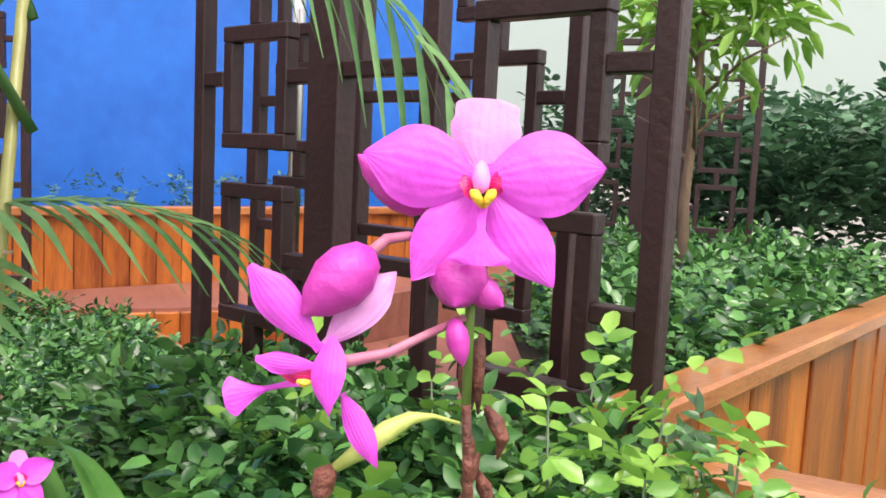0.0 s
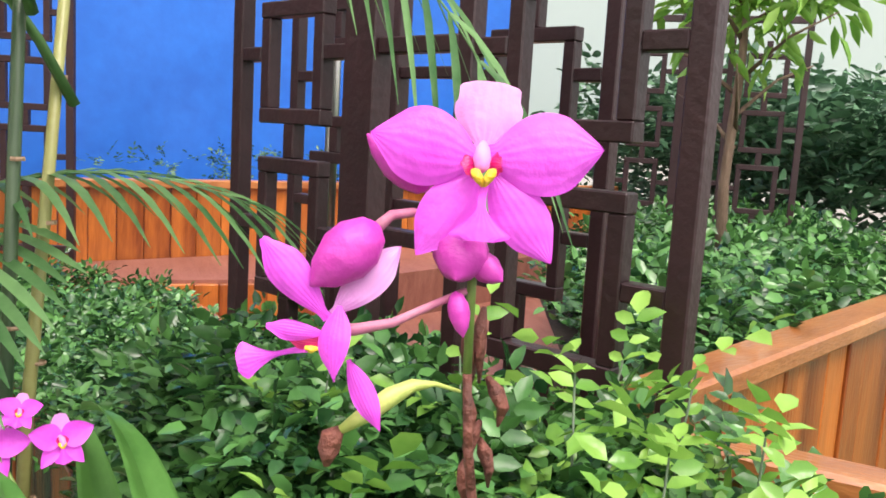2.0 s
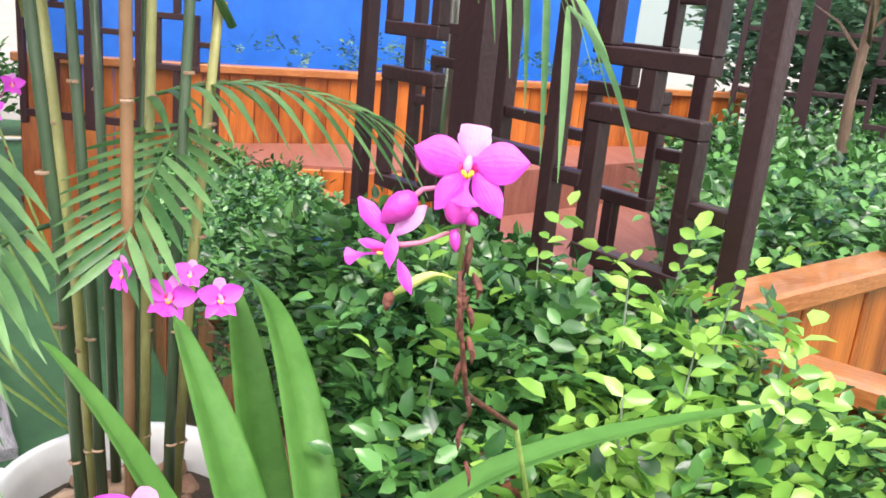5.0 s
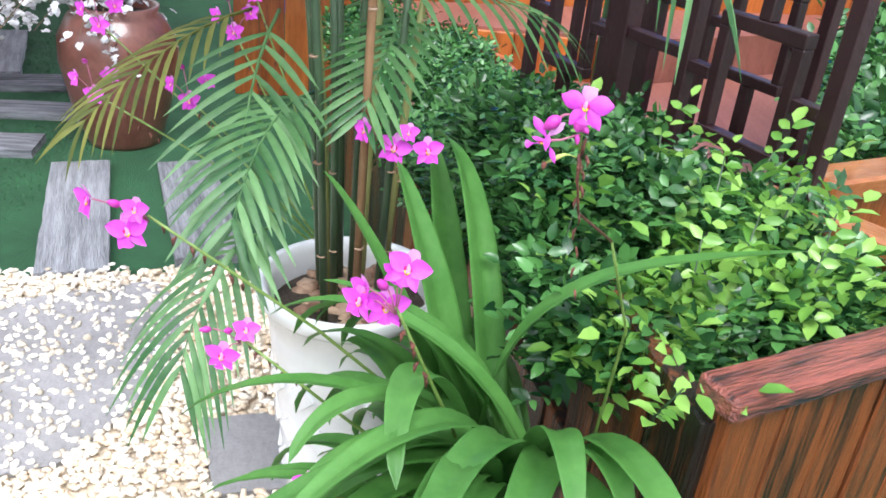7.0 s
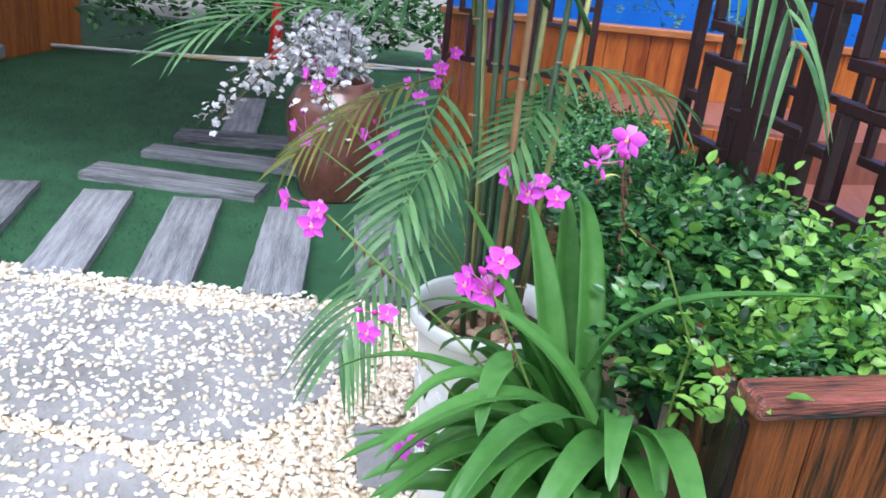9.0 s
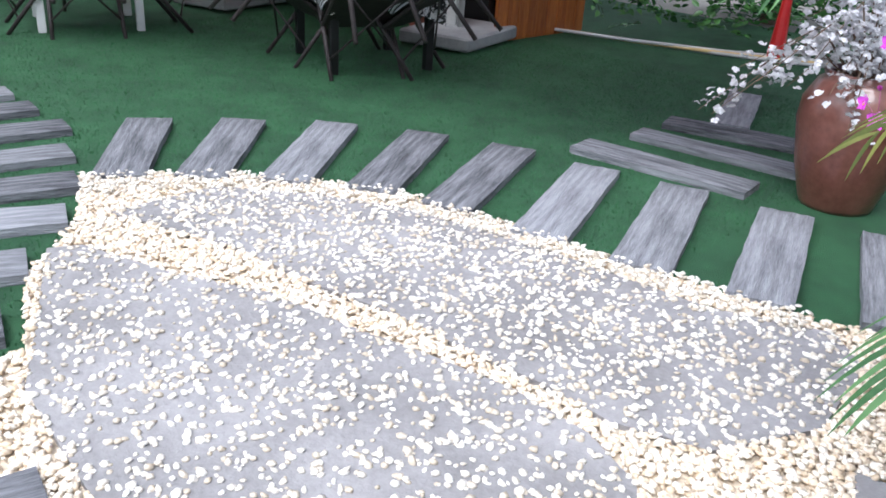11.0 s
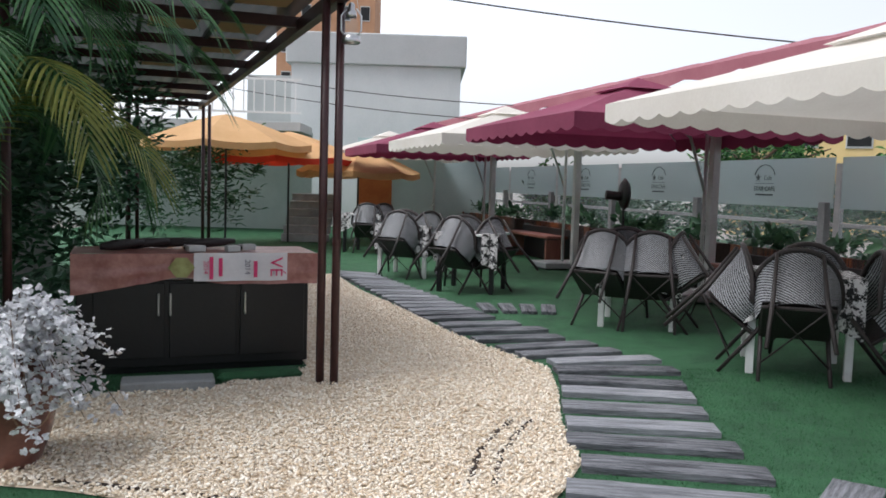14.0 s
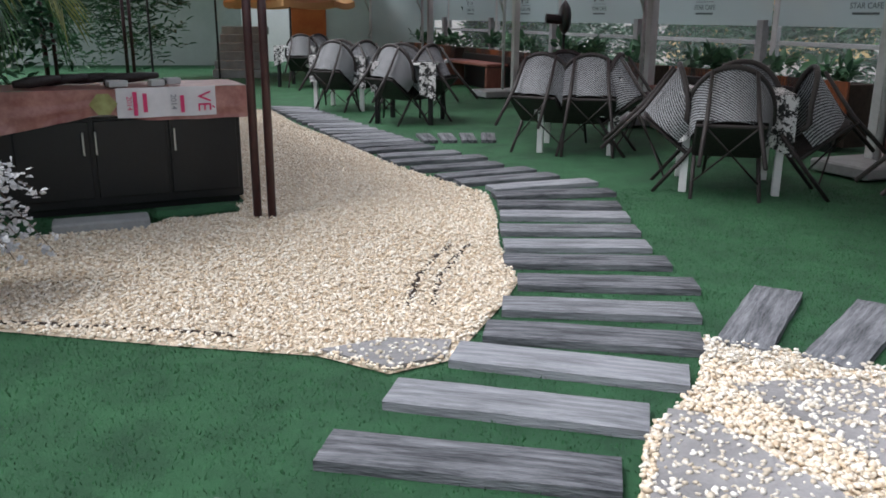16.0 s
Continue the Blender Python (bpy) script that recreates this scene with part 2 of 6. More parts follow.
# ---- mesh helpers ----
class Geo:
    def __init__(self):
        self.v, self.f = [], []

    def add(self, v, f):
        o = len(self.v)
        self.v += [tuple(p) for p in v]
        self.f += [tuple(i + o for i in q) for q in f]
        return self

    def box(self, m, sx, sy, sz, c=0.0):
        """A box centred on m, with its long edges chamfered by c."""
        if c <= 0:
            v = [m @ Vector((x * sx / 2, y * sy / 2, z * sz / 2)) for x in (-1, 1) for y in (-1, 1) for z in (-1, 1)]
            return self.add(v, [(0, 1, 3, 2), (4, 6, 7, 5), (0, 4, 5, 1), (2, 3, 7, 6), (0, 2, 6, 4), (1, 5, 7, 3)])
        v = []
        for x, y, z in ((a, b, d) for a in (-1, 1) for b in (-1, 1) for d in (-1, 1)):
            hx, hy, hz = sx / 2, sy / 2, sz / 2
            for k in range(3):
                h = [hx - c, hy - c, hz - c]
                h[k] += c
                v.append(m @ Vector((x * h[0], y * h[1], z * h[2])))
        bm = bmesh.new()
        vs = [bm.verts.new(p) for p in v]
        hull = bmesh.ops.convex_hull(bm, input=vs)
        bm.verts.index_update()
        bm.verts.ensure_lookup_table()
        self.add([p.co for p in bm.verts], [[q.index for q in f.verts] for f in bm.faces])
        bm.free()
        return self

    def bar(self, a, b, w, h, c=0.0):
        a, b = Vector(a), Vector(b)
        q = (b - a).to_track_quat("X", "Z").to_matrix().to_4x4()
        return self.box(Matrix.Translation((a + b) / 2) @ q, (b - a).length, w, h, c)

    def tube(self, pts, radii, n=8, cap=True):
        pts = [Vector(p) for p in pts]
        if not isinstance(radii, (list, tuple)):
            radii = [radii] * len(pts)
        v, f = [], []
        side = None
        for i, p in enumerate(pts):
            d = (pts[min(i + 1, len(pts) - 1)] - pts[max(i - 1, 0)]).normalized()
            ref = side if side is not None else (Vector((0, 0, 1)) if abs(d.z) < 0.9 else Vector((1, 0, 0)))
            u = (ref - d * ref.dot(d)).normalized()
            side = u
            w = d.cross(u)
            v += [p + (u * math.cos(t) + w * math.sin(t)) * radii[i] for t in (2 * math.pi * k / n for k in range(n))]
        for i in range(len(pts) - 1):
            f += [(i * n + k, i * n + (k + 1) % n, (i + 1) * n + (k + 1) % n, (i + 1) * n + k) for k in range(n)]
        if cap:
            f += [tuple(range(n))[::-1], tuple((len(pts) - 1) * n + k for k in range(n))]
        return self.add(v, f)

    def lathe(self, prof, n=32, m=Matrix(), wob=0.0):
        v, f = [], []
        for r, z in prof:
            v += [m @ Vector((r * math.cos(t) * (1 + wob * math.sin(5 * t)), r * math.sin(t), z)) for t in (2 * math.pi * k / n for k in range(n))]
        for i in range(len(prof) - 1):
            f += [(i * n + k, i * n + (k + 1) % n, (i + 1) * n + (k + 1) % n, (i + 1) * n + k) for k in range(n)]
        return self.add(v, f)

    def grid(self, fn, nu, nv):
        v = [fn(i / nu, j / nv) for j in range(nv + 1) for i in range(nu + 1)]
        f = [(j * (nu + 1) + i, j * (nu + 1) + i + 1, (j + 1) * (nu + 1) + i + 1, (j + 1) * (nu + 1) + i) for j in range(nv) for i in range(nu)]
        return self.add(v, f)

    def mesh(self, name, material, smooth=True):
        me = bpy.data.meshes.new(name)
        me.from_pydata(self.v, [], self.f)
        me.materials.append(material)
        if smooth:
            me.shade_smooth()
        me.update()
        return me


def part(name, geo, material, parent, label="", smooth=False):
    ob = new(name, geo.mesh(name, material, smooth))
    ob.parent = parent
    if label:
        ob["label"] = label
    return ob


def thing(name, label, category, m=Matrix(), group="", kind=""):
    ob = new(name)
    ob.empty_display_size = 0.1
    ob.matrix_world = m
    return tagged(ob, label, category, group, kind)


def solo(name, geo, material, label, category, smooth=False, group="", kind="", m=None):
    ob = new(name, geo.mesh(name, material, smooth))
    if m is not None:
        ob.matrix_world = m
    return tagged(ob, label, category, group, kind)


def fast_mesh(name, verts, tris, material, smooth=True):
    """A mesh of triangles from arrays."""
    me = bpy.data.meshes.new(name)
    nv, nt = len(verts), len(tris)
    me.vertices.add(nv)
    me.vertices.foreach_set("co", np.asarray(verts, dtype=np.float32).ravel())
    me.loops.add(nt * 3)
    me.loops.foreach_set("vertex_index", np.asarray(tris, dtype=np.int32).ravel())
    me.polygons.add(nt)
    me.polygons.foreach_set("loop_start", np.arange(0, nt * 3, 3, dtype=np.int32))
    me.polygons.foreach_set("loop_total", np.full(nt, 3, dtype=np.int32))
    me.update(calc_edges=True)
    me.materials.append(material)
    if smooth:
        me.shade_smooth()
    return me


def inside(poly, x, y):
    c = np.zeros(len(x), bool)
    for (x1, y1), (x2, y2) in zip(poly, poly[1:] + poly[:1]):
        hit = ((y1 > y) != (y2 > y)) & (x < (x2 - x1) * (y - y1) / (y2 - y1 + 1e-12) + x1)
        c ^= hit
    return c


def pebbles(name, poly, count, size, material, label, rng, avoid=(), z=0.01, hump=0.0):
    xs = [p[0] for p in poly]
    ys = [p[1] for p in poly]
    x, y = rng.uniform(min(xs), max(xs), count * 4), rng.uniform(min(ys), max(ys), count * 4)
    keep = inside(poly, x, y)
    for a in avoid:
        keep &= ~inside(a, x, y)
    x, y = x[keep][:count], y[keep][:count]
    n = len(x)
    bm = bmesh.new()
    bmesh.ops.create_icosphere(bm, subdivisions=1, radius=1.0)
    base = np.array([q.co[:] for q in bm.verts])
    tri = np.array([[q.index for q in f.verts] for f in bm.faces])
    bm.free()
    s = size * rng.uniform(0.55, 1.35, n)
    sc = np.stack([s, s * rng.uniform(0.6, 0.95, n), s * rng.uniform(0.35, 0.65, n)], 1)
    p = base[None] * sc[:, None, :] * (1 + 0.14 * rng.standard_normal((n, len(base), 1)))
    t = rng.uniform(0, 2 * np.pi, n)
    tilt = rng.normal(0, 0.25, n)
    c, q = np.cos(t)[:, None], np.sin(t)[:, None]
    pz = p[:, :, 2] + p[:, :, 0] * np.sin(tilt)[:, None]
    out = np.stack([p[:, :, 0] * c - p[:, :, 1] * q + x[:, None], p[:, :, 0] * q + p[:, :, 1] * c + y[:, None], pz + z + rng.uniform(0, hump + 1e-6, n)[:, None] + sc[:, 2:3] * 0.4], 2)
    tris = (tri[None] + (np.arange(n) * len(base))[:, None, None]).reshape(-1, 3)
    ob = new(name, fast_mesh(name, out.reshape(-1, 3), tris, material))
    return tagged(ob, label, "gravel", kind="stuff")


def flat(name, poly, z, material, label, category, kind="structure", thick=0.0, smooth=False):
    g = Geo()
    n = len(poly)
    g.add([(x, y, z) for x, y in poly], [tuple(range(n))])
    if thick:
        g.add([(x, y, z) for x, y in poly] + [(x, y, z - thick) for x, y in poly], [(i, i + n, (i + 1) % n + n, (i + 1) % n) for i in range(n)])
    return solo(name, g, material, label, category, smooth, kind=kind)


RNG = np.random.default_rng(7)
R = random.Random(11)

# ---- ground, turf, gravel, flagstones ----
flat("ground", [(-400, -400), (400, -400), (400, 400), (-400, 400)], -0.03, EARTH, "grey concrete ground beyond the terrace", "ground")
flat("turf", [(-8, -6), (9, -6), (9, 30), (-8, 30)], 0.0, TURF, "green artificial turf laid over the terrace", "turf")
BED = [(-1.75, 4.02), (-0.87, 3.89), (-0.15, 3.68), (0.44, 3.53), (0.71, 3.34), (0.95, 3.45), (1.25, 4.07), (1.38, 4.4), (1.38, 5.0), (1.48, 5.8), (1.52, 6.45), (1.2, 7.05), (0.86, 7.75), (0.6, 8.5), (0.3, 9.35), (-0.16, 10.5), (-0.66, 12.2), (-1.2, 12.2), (-0.8, 9.0), (-0.3, 6.6), (-0.2, 6.3), (-0.7, 5.7), (-1.25, 5.45), (-1.9, 5.0)]
YARD = [(1.0, 1.7), (1.02, 2.0), (1.05, 2.32), (1.34, 2.4), (1.5, 2.82), (1.8, 3.15), (1.99, 3.57), (2.24, 3.42), (2.5, 3.22), (2.7, 3.0), (2.9, 2.71), (3.02, 2.2), (3.1, 1.7), (3.2, 1.15), (3.3, 0.93), (3.3, 0.5), (2.9, 0.2), (2.3, 0.1), (1.9, 0.2), (1.4, 0.5), (0.95, 0.95)]
FLAG_A = [(1.62, 2.96), (1.72, 2.92), (1.84, 2.58), (2.01, 2.26), (2.07, 1.95), (2.14, 1.7), (2.19, 1.46), (2.19, 1.21), (2.12, 1.03), (1.7, 0.75), (1.25, 1.0), (1.23, 1.78), (1.27, 2.21), (1.39, 2.46)]
FLAG_B = [(1.9, 3.13), (2.35, 3.15), (2.62, 2.85), (2.83, 2.5), (2.95, 1.94), (3.02, 1.35), (3.18, 1.02), (3.05, 0.88), (2.66, 0.84), (2.36, 0.98), (2.27, 1.2), (2.27, 1.4), (2.24, 1.64), (2.22, 1.92), (2.15, 2.21), (2.11, 2.6), (1.97, 2.98)]
FLAG_D = [(0.45, 3.56), (0.72, 3.37), (0.93, 3.47), (0.97, 3.62), (0.72, 3.66)]
RUTS = [[(0.80 + o, 4.05), (0.87 + o, 4.5), (1.0 + o, 4.85), (1.1 + o, 5.1), (1.125 + o, 5.1), (1.03 + o, 4.84), (0.9 + o, 4.49), (0.83 + o, 4.05)] for o in (0.0, 0.11)]
RUTS.append([(-1.1, 4.0), (-0.4, 3.87), (0.1, 3.74), (0.1, 3.765), (-0.4, 3.895), (-1.1, 4.025)])
FLAG_C = [(2.3, 0.62), (2.55, 0.72), (2.6, 0.5), (2.35, 0.42)]
flat("gravel_bedding", BED, 0.006, SAND, "sandy bedding under the cream gravel", "gravel")
flat("yard_bedding", YARD, 0.006, SAND, "sandy bedding between the flagstones", "gravel")
for poly in RUTS:
    flat("edging_strip", poly, 0.019, SOIL, "dark edging strip showing through the gravel", "edging", "structure", 0.008)
for poly in (FLAG_A, FLAG_B, FLAG_C, FLAG_D):
    flat("flagstone", poly, 0.022, SLAB, "large grey flagstone strewn with white pebbles", "flagstone", "structure", 0.02)


# ---- sleepers laid as stepping boards ----
def sleeper(ax, ay, bx, by, w, label):
    g = Geo()
    ln = math.hypot(bx - ax, by - ay)
    k = max(4, int(ln / 0.09))

    def top(u, v):
        x, y = (u - 0.5) * ln, (v - 0.5) * w
        edge = 1 if 0.01 < v < 0.99 and 0.01 < u < 0.99 else 0
        y += (0.006 * noise.noise(Vector((x * 9 + ax * 7, ay, v)))) * (1 if v in (0, 1) else 0.3)
        return Vector((x, y, 0.04 + 0.004 * noise.noise(Vector((x * 3, y * 40, ax * 9))) - (0 if edge else 0.006)))
    g.grid(top, k, 8)
    n = len(g.v)
    rim = [i for i in range(k + 1)] + [j * (k + 1) + k for j in range(1, 9)] + [8 * (k + 1) + i for i in range(k - 1, -1, -1)] + [j * (k + 1) for j in range(7, 0, -1)]
    g.v += [(g.v[i][0], g.v[i][1], -0.005) for i in rim]
    g.f += [(rim[i], n + i, n + (i + 1) % len(rim), rim[(i + 1) % len(rim)]) for i in range(len(rim))]
    m = Matrix.Translation(((ax + bx) / 2, (ay + by) / 2, 0)) @ Matrix.Rotation(math.atan2(by - ay, bx - ax), 4, "Z")
    return solo("sleeper", g, SLEEPER, label, "sleeper", group="stepping sleepers", m=m)


ROW = [(0.28, 1.95, 1.16, 1.8), (0.2, 2.43, 1.04, 2.2), (0.5, 2.79, 1.34, 2.55), (0.71, 3.155, 1.53, 2.88), (0.965, 3.48, 1.78, 3.185), (1.115, 3.71, 1.955, 3.495), (1.235, 4.01, 2.075, 3.85), (1.365, 4.355, 2.215, 4.22), (1.355, 4.715, 2.215, 4.605), (1.405, 5.02, 2.22, 4.945), (1.44, 5.375, 2.27, 5.29), (1.5, 5.75, 2.32, 5.65)]
for a in ROW:
    sleeper(*a, 0.195, "grey weathered timber sleeper set in turf beside gravel")
for a in [(1.53, 6.06, 2.36, 5.97), (1.55, 6.35, 2.44, 6.43), (1.56, 6.6, 2.4, 6.83), (1.35, 6.85, 2.16, 7.12), (1.22, 7.08, 2.02, 7.4), (1.03, 7.45, 1.8, 7.67), (0.86, 7.8, 1.71, 8.05), (0.76, 8.12, 1.5, 8.33)]:
    sleeper(*a, 0.19, "grey weathered timber sleeper in the curving path")
for i in range(17):
    t = i / 16
    sleeper(0.62 - 1.32 * t, 8.45 + 4.0 * t, 1.28 - 1.38 * t, 8.72 + 3.5 * t, 0.17, "grey weathered timber sleeper far along the path")
for a in [(2.09, 3.44, 2.57, 4.11), (2.345, 3.25, 2.94, 3.86), (2.59, 3.025, 3.29, 3.565), (2.8, 2.74, 3.565, 3.19), (2.92, 2.43, 3.755, 2.79), (3.0, 2.03, 3.85, 2.37), (3.08, 1.645, 3.955, 1.98), (3.18, 1.26, 4.04, 1.555), (3.34, 0.88, 4.13, 1.17)]:
    sleeper(*a, 0.215, "grey cracked timber sleeper radiating from the flagstones")
for a, w in (((4.09, 2.645, 4.2, 1.785), 0.2), ((4.53, 2.6, 4.66, 1.72), 0.17), ((4.88, 2.63, 5.08, 1.95), 0.2), ((5.1, 2.36, 5.93, 2.68), 0.2)):
    sleeper(*a, w, "pale weathered timber sleeper lying on turf near the jar")
for i in range(4):
    sleeper(1.3 + 0.2 * i, 9.05, 1.25 + 0.24 * i, 9.6, 0.15, "thin grey timber board lying on turf by the chairs")

# ---- raised timber planter with the hedge ----
def board_wall(name, a, b, z0, z1, material, label, cap=None, cap_label="", width=0.09, parent_kind="structure", rail=(0.05, 0.085, 0.04)):
    """A wall of upright boards from a to b, each board a piece, with a cap rail."""
    ln = math.hypot(b[0] - a[0], b[1] - a[1])
    m = Matrix.Translation((*a, 0)) @ Matrix.Rotation(math.atan2(b[1] - a[1], b[0] - a[0]), 4, "Z")
    w = thing(name, label, "planter wall", m, kind=parent_kind)
    n = max(1, int(ln / width))
    for i in range(n):
        g = Geo()
        g.box(pose((i + 0.5) * ln / n, 0.004 * R.uniform(-1, 1), (z0 + z1) / 2), ln / n - 0.003, 0.03, z1 - z0, 0.003)
        part("board", g, material, w)
    if cap:
        g = Geo()
        g.box(pose(ln / 2, 0, z1 + rail[2] / 2), ln + rail[0], rail[1], rail[2], 0.006)
        part("cap_rail", g, cap, w, cap_label)
    return w


P0, P1, P2, P3 = (1.652, -0.088), (1.915, -0.625), (2.26, -0.335), (1.99, -0.03)
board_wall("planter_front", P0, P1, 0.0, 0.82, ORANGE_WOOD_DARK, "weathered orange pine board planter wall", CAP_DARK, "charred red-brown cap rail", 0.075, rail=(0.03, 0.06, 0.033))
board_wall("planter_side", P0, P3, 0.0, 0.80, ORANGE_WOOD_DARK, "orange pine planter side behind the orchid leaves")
board_wall("planter_right", P1, P2, 0.0, 0.81, ORANGE_WOOD, "orange pine planter wall beside the screen", CAP_WOOD, "varnished orange cap rail", rail=(0.02, 0.06, 0.035))
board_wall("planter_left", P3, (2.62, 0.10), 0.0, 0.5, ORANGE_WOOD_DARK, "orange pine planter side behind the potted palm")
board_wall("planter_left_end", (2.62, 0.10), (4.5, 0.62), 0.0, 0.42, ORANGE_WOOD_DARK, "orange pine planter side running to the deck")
Q0, Q1 = (2.36, -0.5), (3.3, -2.42)
board_wall("planter_back", Q0, Q1, 0.0, 0.8, ORANGE_WOOD, "varnished orange pine planter wall with knots", CAP_WOOD, "wet varnished orange cap rail", 0.11)
board_wall("planter_far", (2.36, -0.5), (4.7, 0.05), 0.0, 0.55, ORANGE_WOOD, "orange pine boards at the edge of the deck")
flat("planter_soil", [P0, P1, P2, (2.9, -0.25), (2.85, 0.14), (2.62, 0.1), P3], 0.62, SOIL, "dark soil in the hedge planter", "soil")
flat("planter_soil", [(2.9, -0.25), (4.7, 0.05), (4.5, 0.6), (2.85, 0.14)], 0.42, SOIL, "dark soil under the low hedge", "soil")
flat("planter_soil", [Q0, Q1, (5.0, -4.6), (7.5, -4.0), (5.5, -2.55), (3.95, -1.16), (3.1, -0.8)], 0.62, SOIL, "dark soil in the back planter", "soil")


def leaf_cloud(name, centres, dirs, length, width, material, label, rng, category="hedge", sprig=7, spread=0.045):
    """Sprigs: a short twig with paired pointed leaflets, each folded along its midrib."""
    t = np.array([(0, 0, 0), (0.3, 0.5, 0.10), (0.3, -0.5, 0.10), (0.68, 0.42, 0.07), (0.68, -0.42, 0.07), (1, 0, -0.08), (0.35, 0, 0), (0.7, 0, -0.02)])
    tri = np.array([(0, 6, 1), (0, 2, 6), (6, 7, 3), (6, 3, 1), (6, 4, 7), (6, 2, 4), (7, 5, 3), (7, 4, 5)])
    n = len(centres)
    vs = []
    d = dirs / np.linalg.norm(dirs, axis=1, keepdims=True)
    up = np.tile(np.array([0.0, 0.0, 1.0]), (n, 1))
    side = np.cross(d, up + 0.3 * rng.standard_normal((n, 3)))
    side /= np.linalg.norm(side, axis=1, keepdims=True)
    nor = np.cross(side, d)
    for k in range(sprig):
        s = 0 if k == sprig - 1 else (1 if k % 2 else -1)
        along = (k // 2) * spread * rng.uniform(0.8, 1.1, (n, 1))
        out = d * (0.45 if s else 1.0) + side * s * 0.85 + nor * rng.uniform(-0.1, 0.3, (n, 1)) - up * 0.12
        out /= np.linalg.norm(out, axis=1, keepdims=True)
        lat = np.cross(nor + 0.35 * rng.standard_normal((n, 3)), out)
        lat /= np.linalg.norm(lat, axis=1, keepdims=True)
        nn = np.cross(out, lat)
        sz = rng.uniform(0.7, 1.15, (n, 1)) * (0.75 + 0.3 * (k / sprig))
        base = centres + d * along
        p = base[:, None] + (out[:, None] * t[None, :, 0:1] * length + lat[:, None] * t[None, :, 1:2] * width + nn[:, None] * t[None, :, 2:3] * length) * sz[:, None]
        vs.append(p)
    v = np.concatenate(vs).reshape(-1, 3)
    tris = (tri[None] + (np.arange(n * sprig) * len(t))[:, None, None]).reshape(-1, 3)
    return tagged(new(name, fast_mesh(name, v, tris, material)), label, category, kind="stuff")


def hedge(name, poly, count, z0, z1, material, label, length, width, sprig=7, lean=(0, 0, 1), rng=RNG):
    xs, ys = [p[0] for p in poly], [p[1] for p in poly]
    x, y = rng.uniform(min(xs), max(xs), count * 4), rng.uniform(min(ys), max(ys), count * 4)
    k = inside(poly, x, y)
    x, y = x[k][:count], y[k][:count]
    h = np.array([noise.noise(Vector((a * 3.5, b * 3.5, z0))) for a, b in zip(x, y)])
    z = z0 + (z1 - z0) * np.clip(rng.beta(2.2, 1.1, len(x)) + 0.25 * h, 0, 1.2)
    c = np.stack([x, y, z], 1)
    d = rng.standard_normal((len(x), 3)) * np.array([1.0, 1.0, 0.4]) + np.array(lean) * 0.45
    return leaf_cloud(name, c, d, length, width, material, label, rng, sprig=sprig, spread=length * 0.7)


HEDGE_AREA = [(1.76, -0.08), (1.98, -0.51), (2.2, -0.34), (2.75, -0.2), (2.85, 0.14), (2.55, 0.16), (2.25, 0.1), (1.95, 0.08)]
hedge("hedge_back", [(2.7, -0.25), (4.4, 0.0), (4.75, 0.5), (4.5, 0.68), (2.75, 0.2)], 3000, 0.40, 0.60, HEDGE, "lower green hedge towards the deck", 0.030, 0.016)
hedge("hedge", HEDGE_AREA, 4200, 0.62, 0.82, HEDGE, "glossy green orange-jasmine hedge filling the planter", 0.030, 0.016)
hedge("hedge", [(1.98, -0.05), (2.0, -0.36), (2.2, -0.28), (2.5, 0.1), (2.15, 0.1)], 520, 0.72, 0.91, HEDGE, "glossy green hedge crown with paired leaflets", 0.031, 0.017)
hedge("hedge_front", [(1.8, -0.08), (1.93, -0.38), (2.03, -0.42), (2.04, -0.1), (1.88, 0.0)], 230, 0.68, 0.83, HEDGE_YOUNG, "bright young hedge leaves near the cap rail", 0.033, 0.0175)
hedge("back_hedge", [(2.5, -0.62), (3.35, -2.3), (5.2, -3.4), (5.2, -2.4), (3.9, -1.15), (3.1, -0.78)], 2900, 0.60, 0.84, HEDGE, "green hedge in the back planter", 0.045, 0.024)


def shoot(tip, foot, leaves, length, label, material=HEDGE_YOUNG):
    """One upright shoot: a thin twig with compound leaves of paired leaflets, spreading from its upper half."""
    t = thing("hedge_shoot", label, "shoot", Matrix.Translation(foot), group="young hedge shoots")
    e = Vector(tip) - Vector(foot)
    bow = Vector((R.uniform(-0.02, 0.02), R.uniform(-0.02, 0.02), 0))
    part("twig", Geo().tube([(0, 0, 0), e * 0.5 + bow, e], [0.0022, 0.0017, 0.001], 6), CANE, t, smooth=True)
    c, d = [], []
    for i in range(leaves):
        u = 0.5 + 0.5 * i / max(1, leaves - 1)
        a = i * 2.4 + R.uniform(-0.4, 0.4)
        c.append(e * u + bow * (1 - abs(2 * u - 1)))
        d.append((math.cos(a), math.sin(a), 0.35 + 0.5 * (u > 0.95)))
    lv = leaf_cloud("foliage", np.array(c), np.array(d), length, length * 0.55, material, "", RNG, sprig=7, spread=length * 0.75)
    for key in ("label", "category"):
        if key in lv:
            del lv[key]
    lv.parent = t
    lv["kind"] = "stuff"
    return t


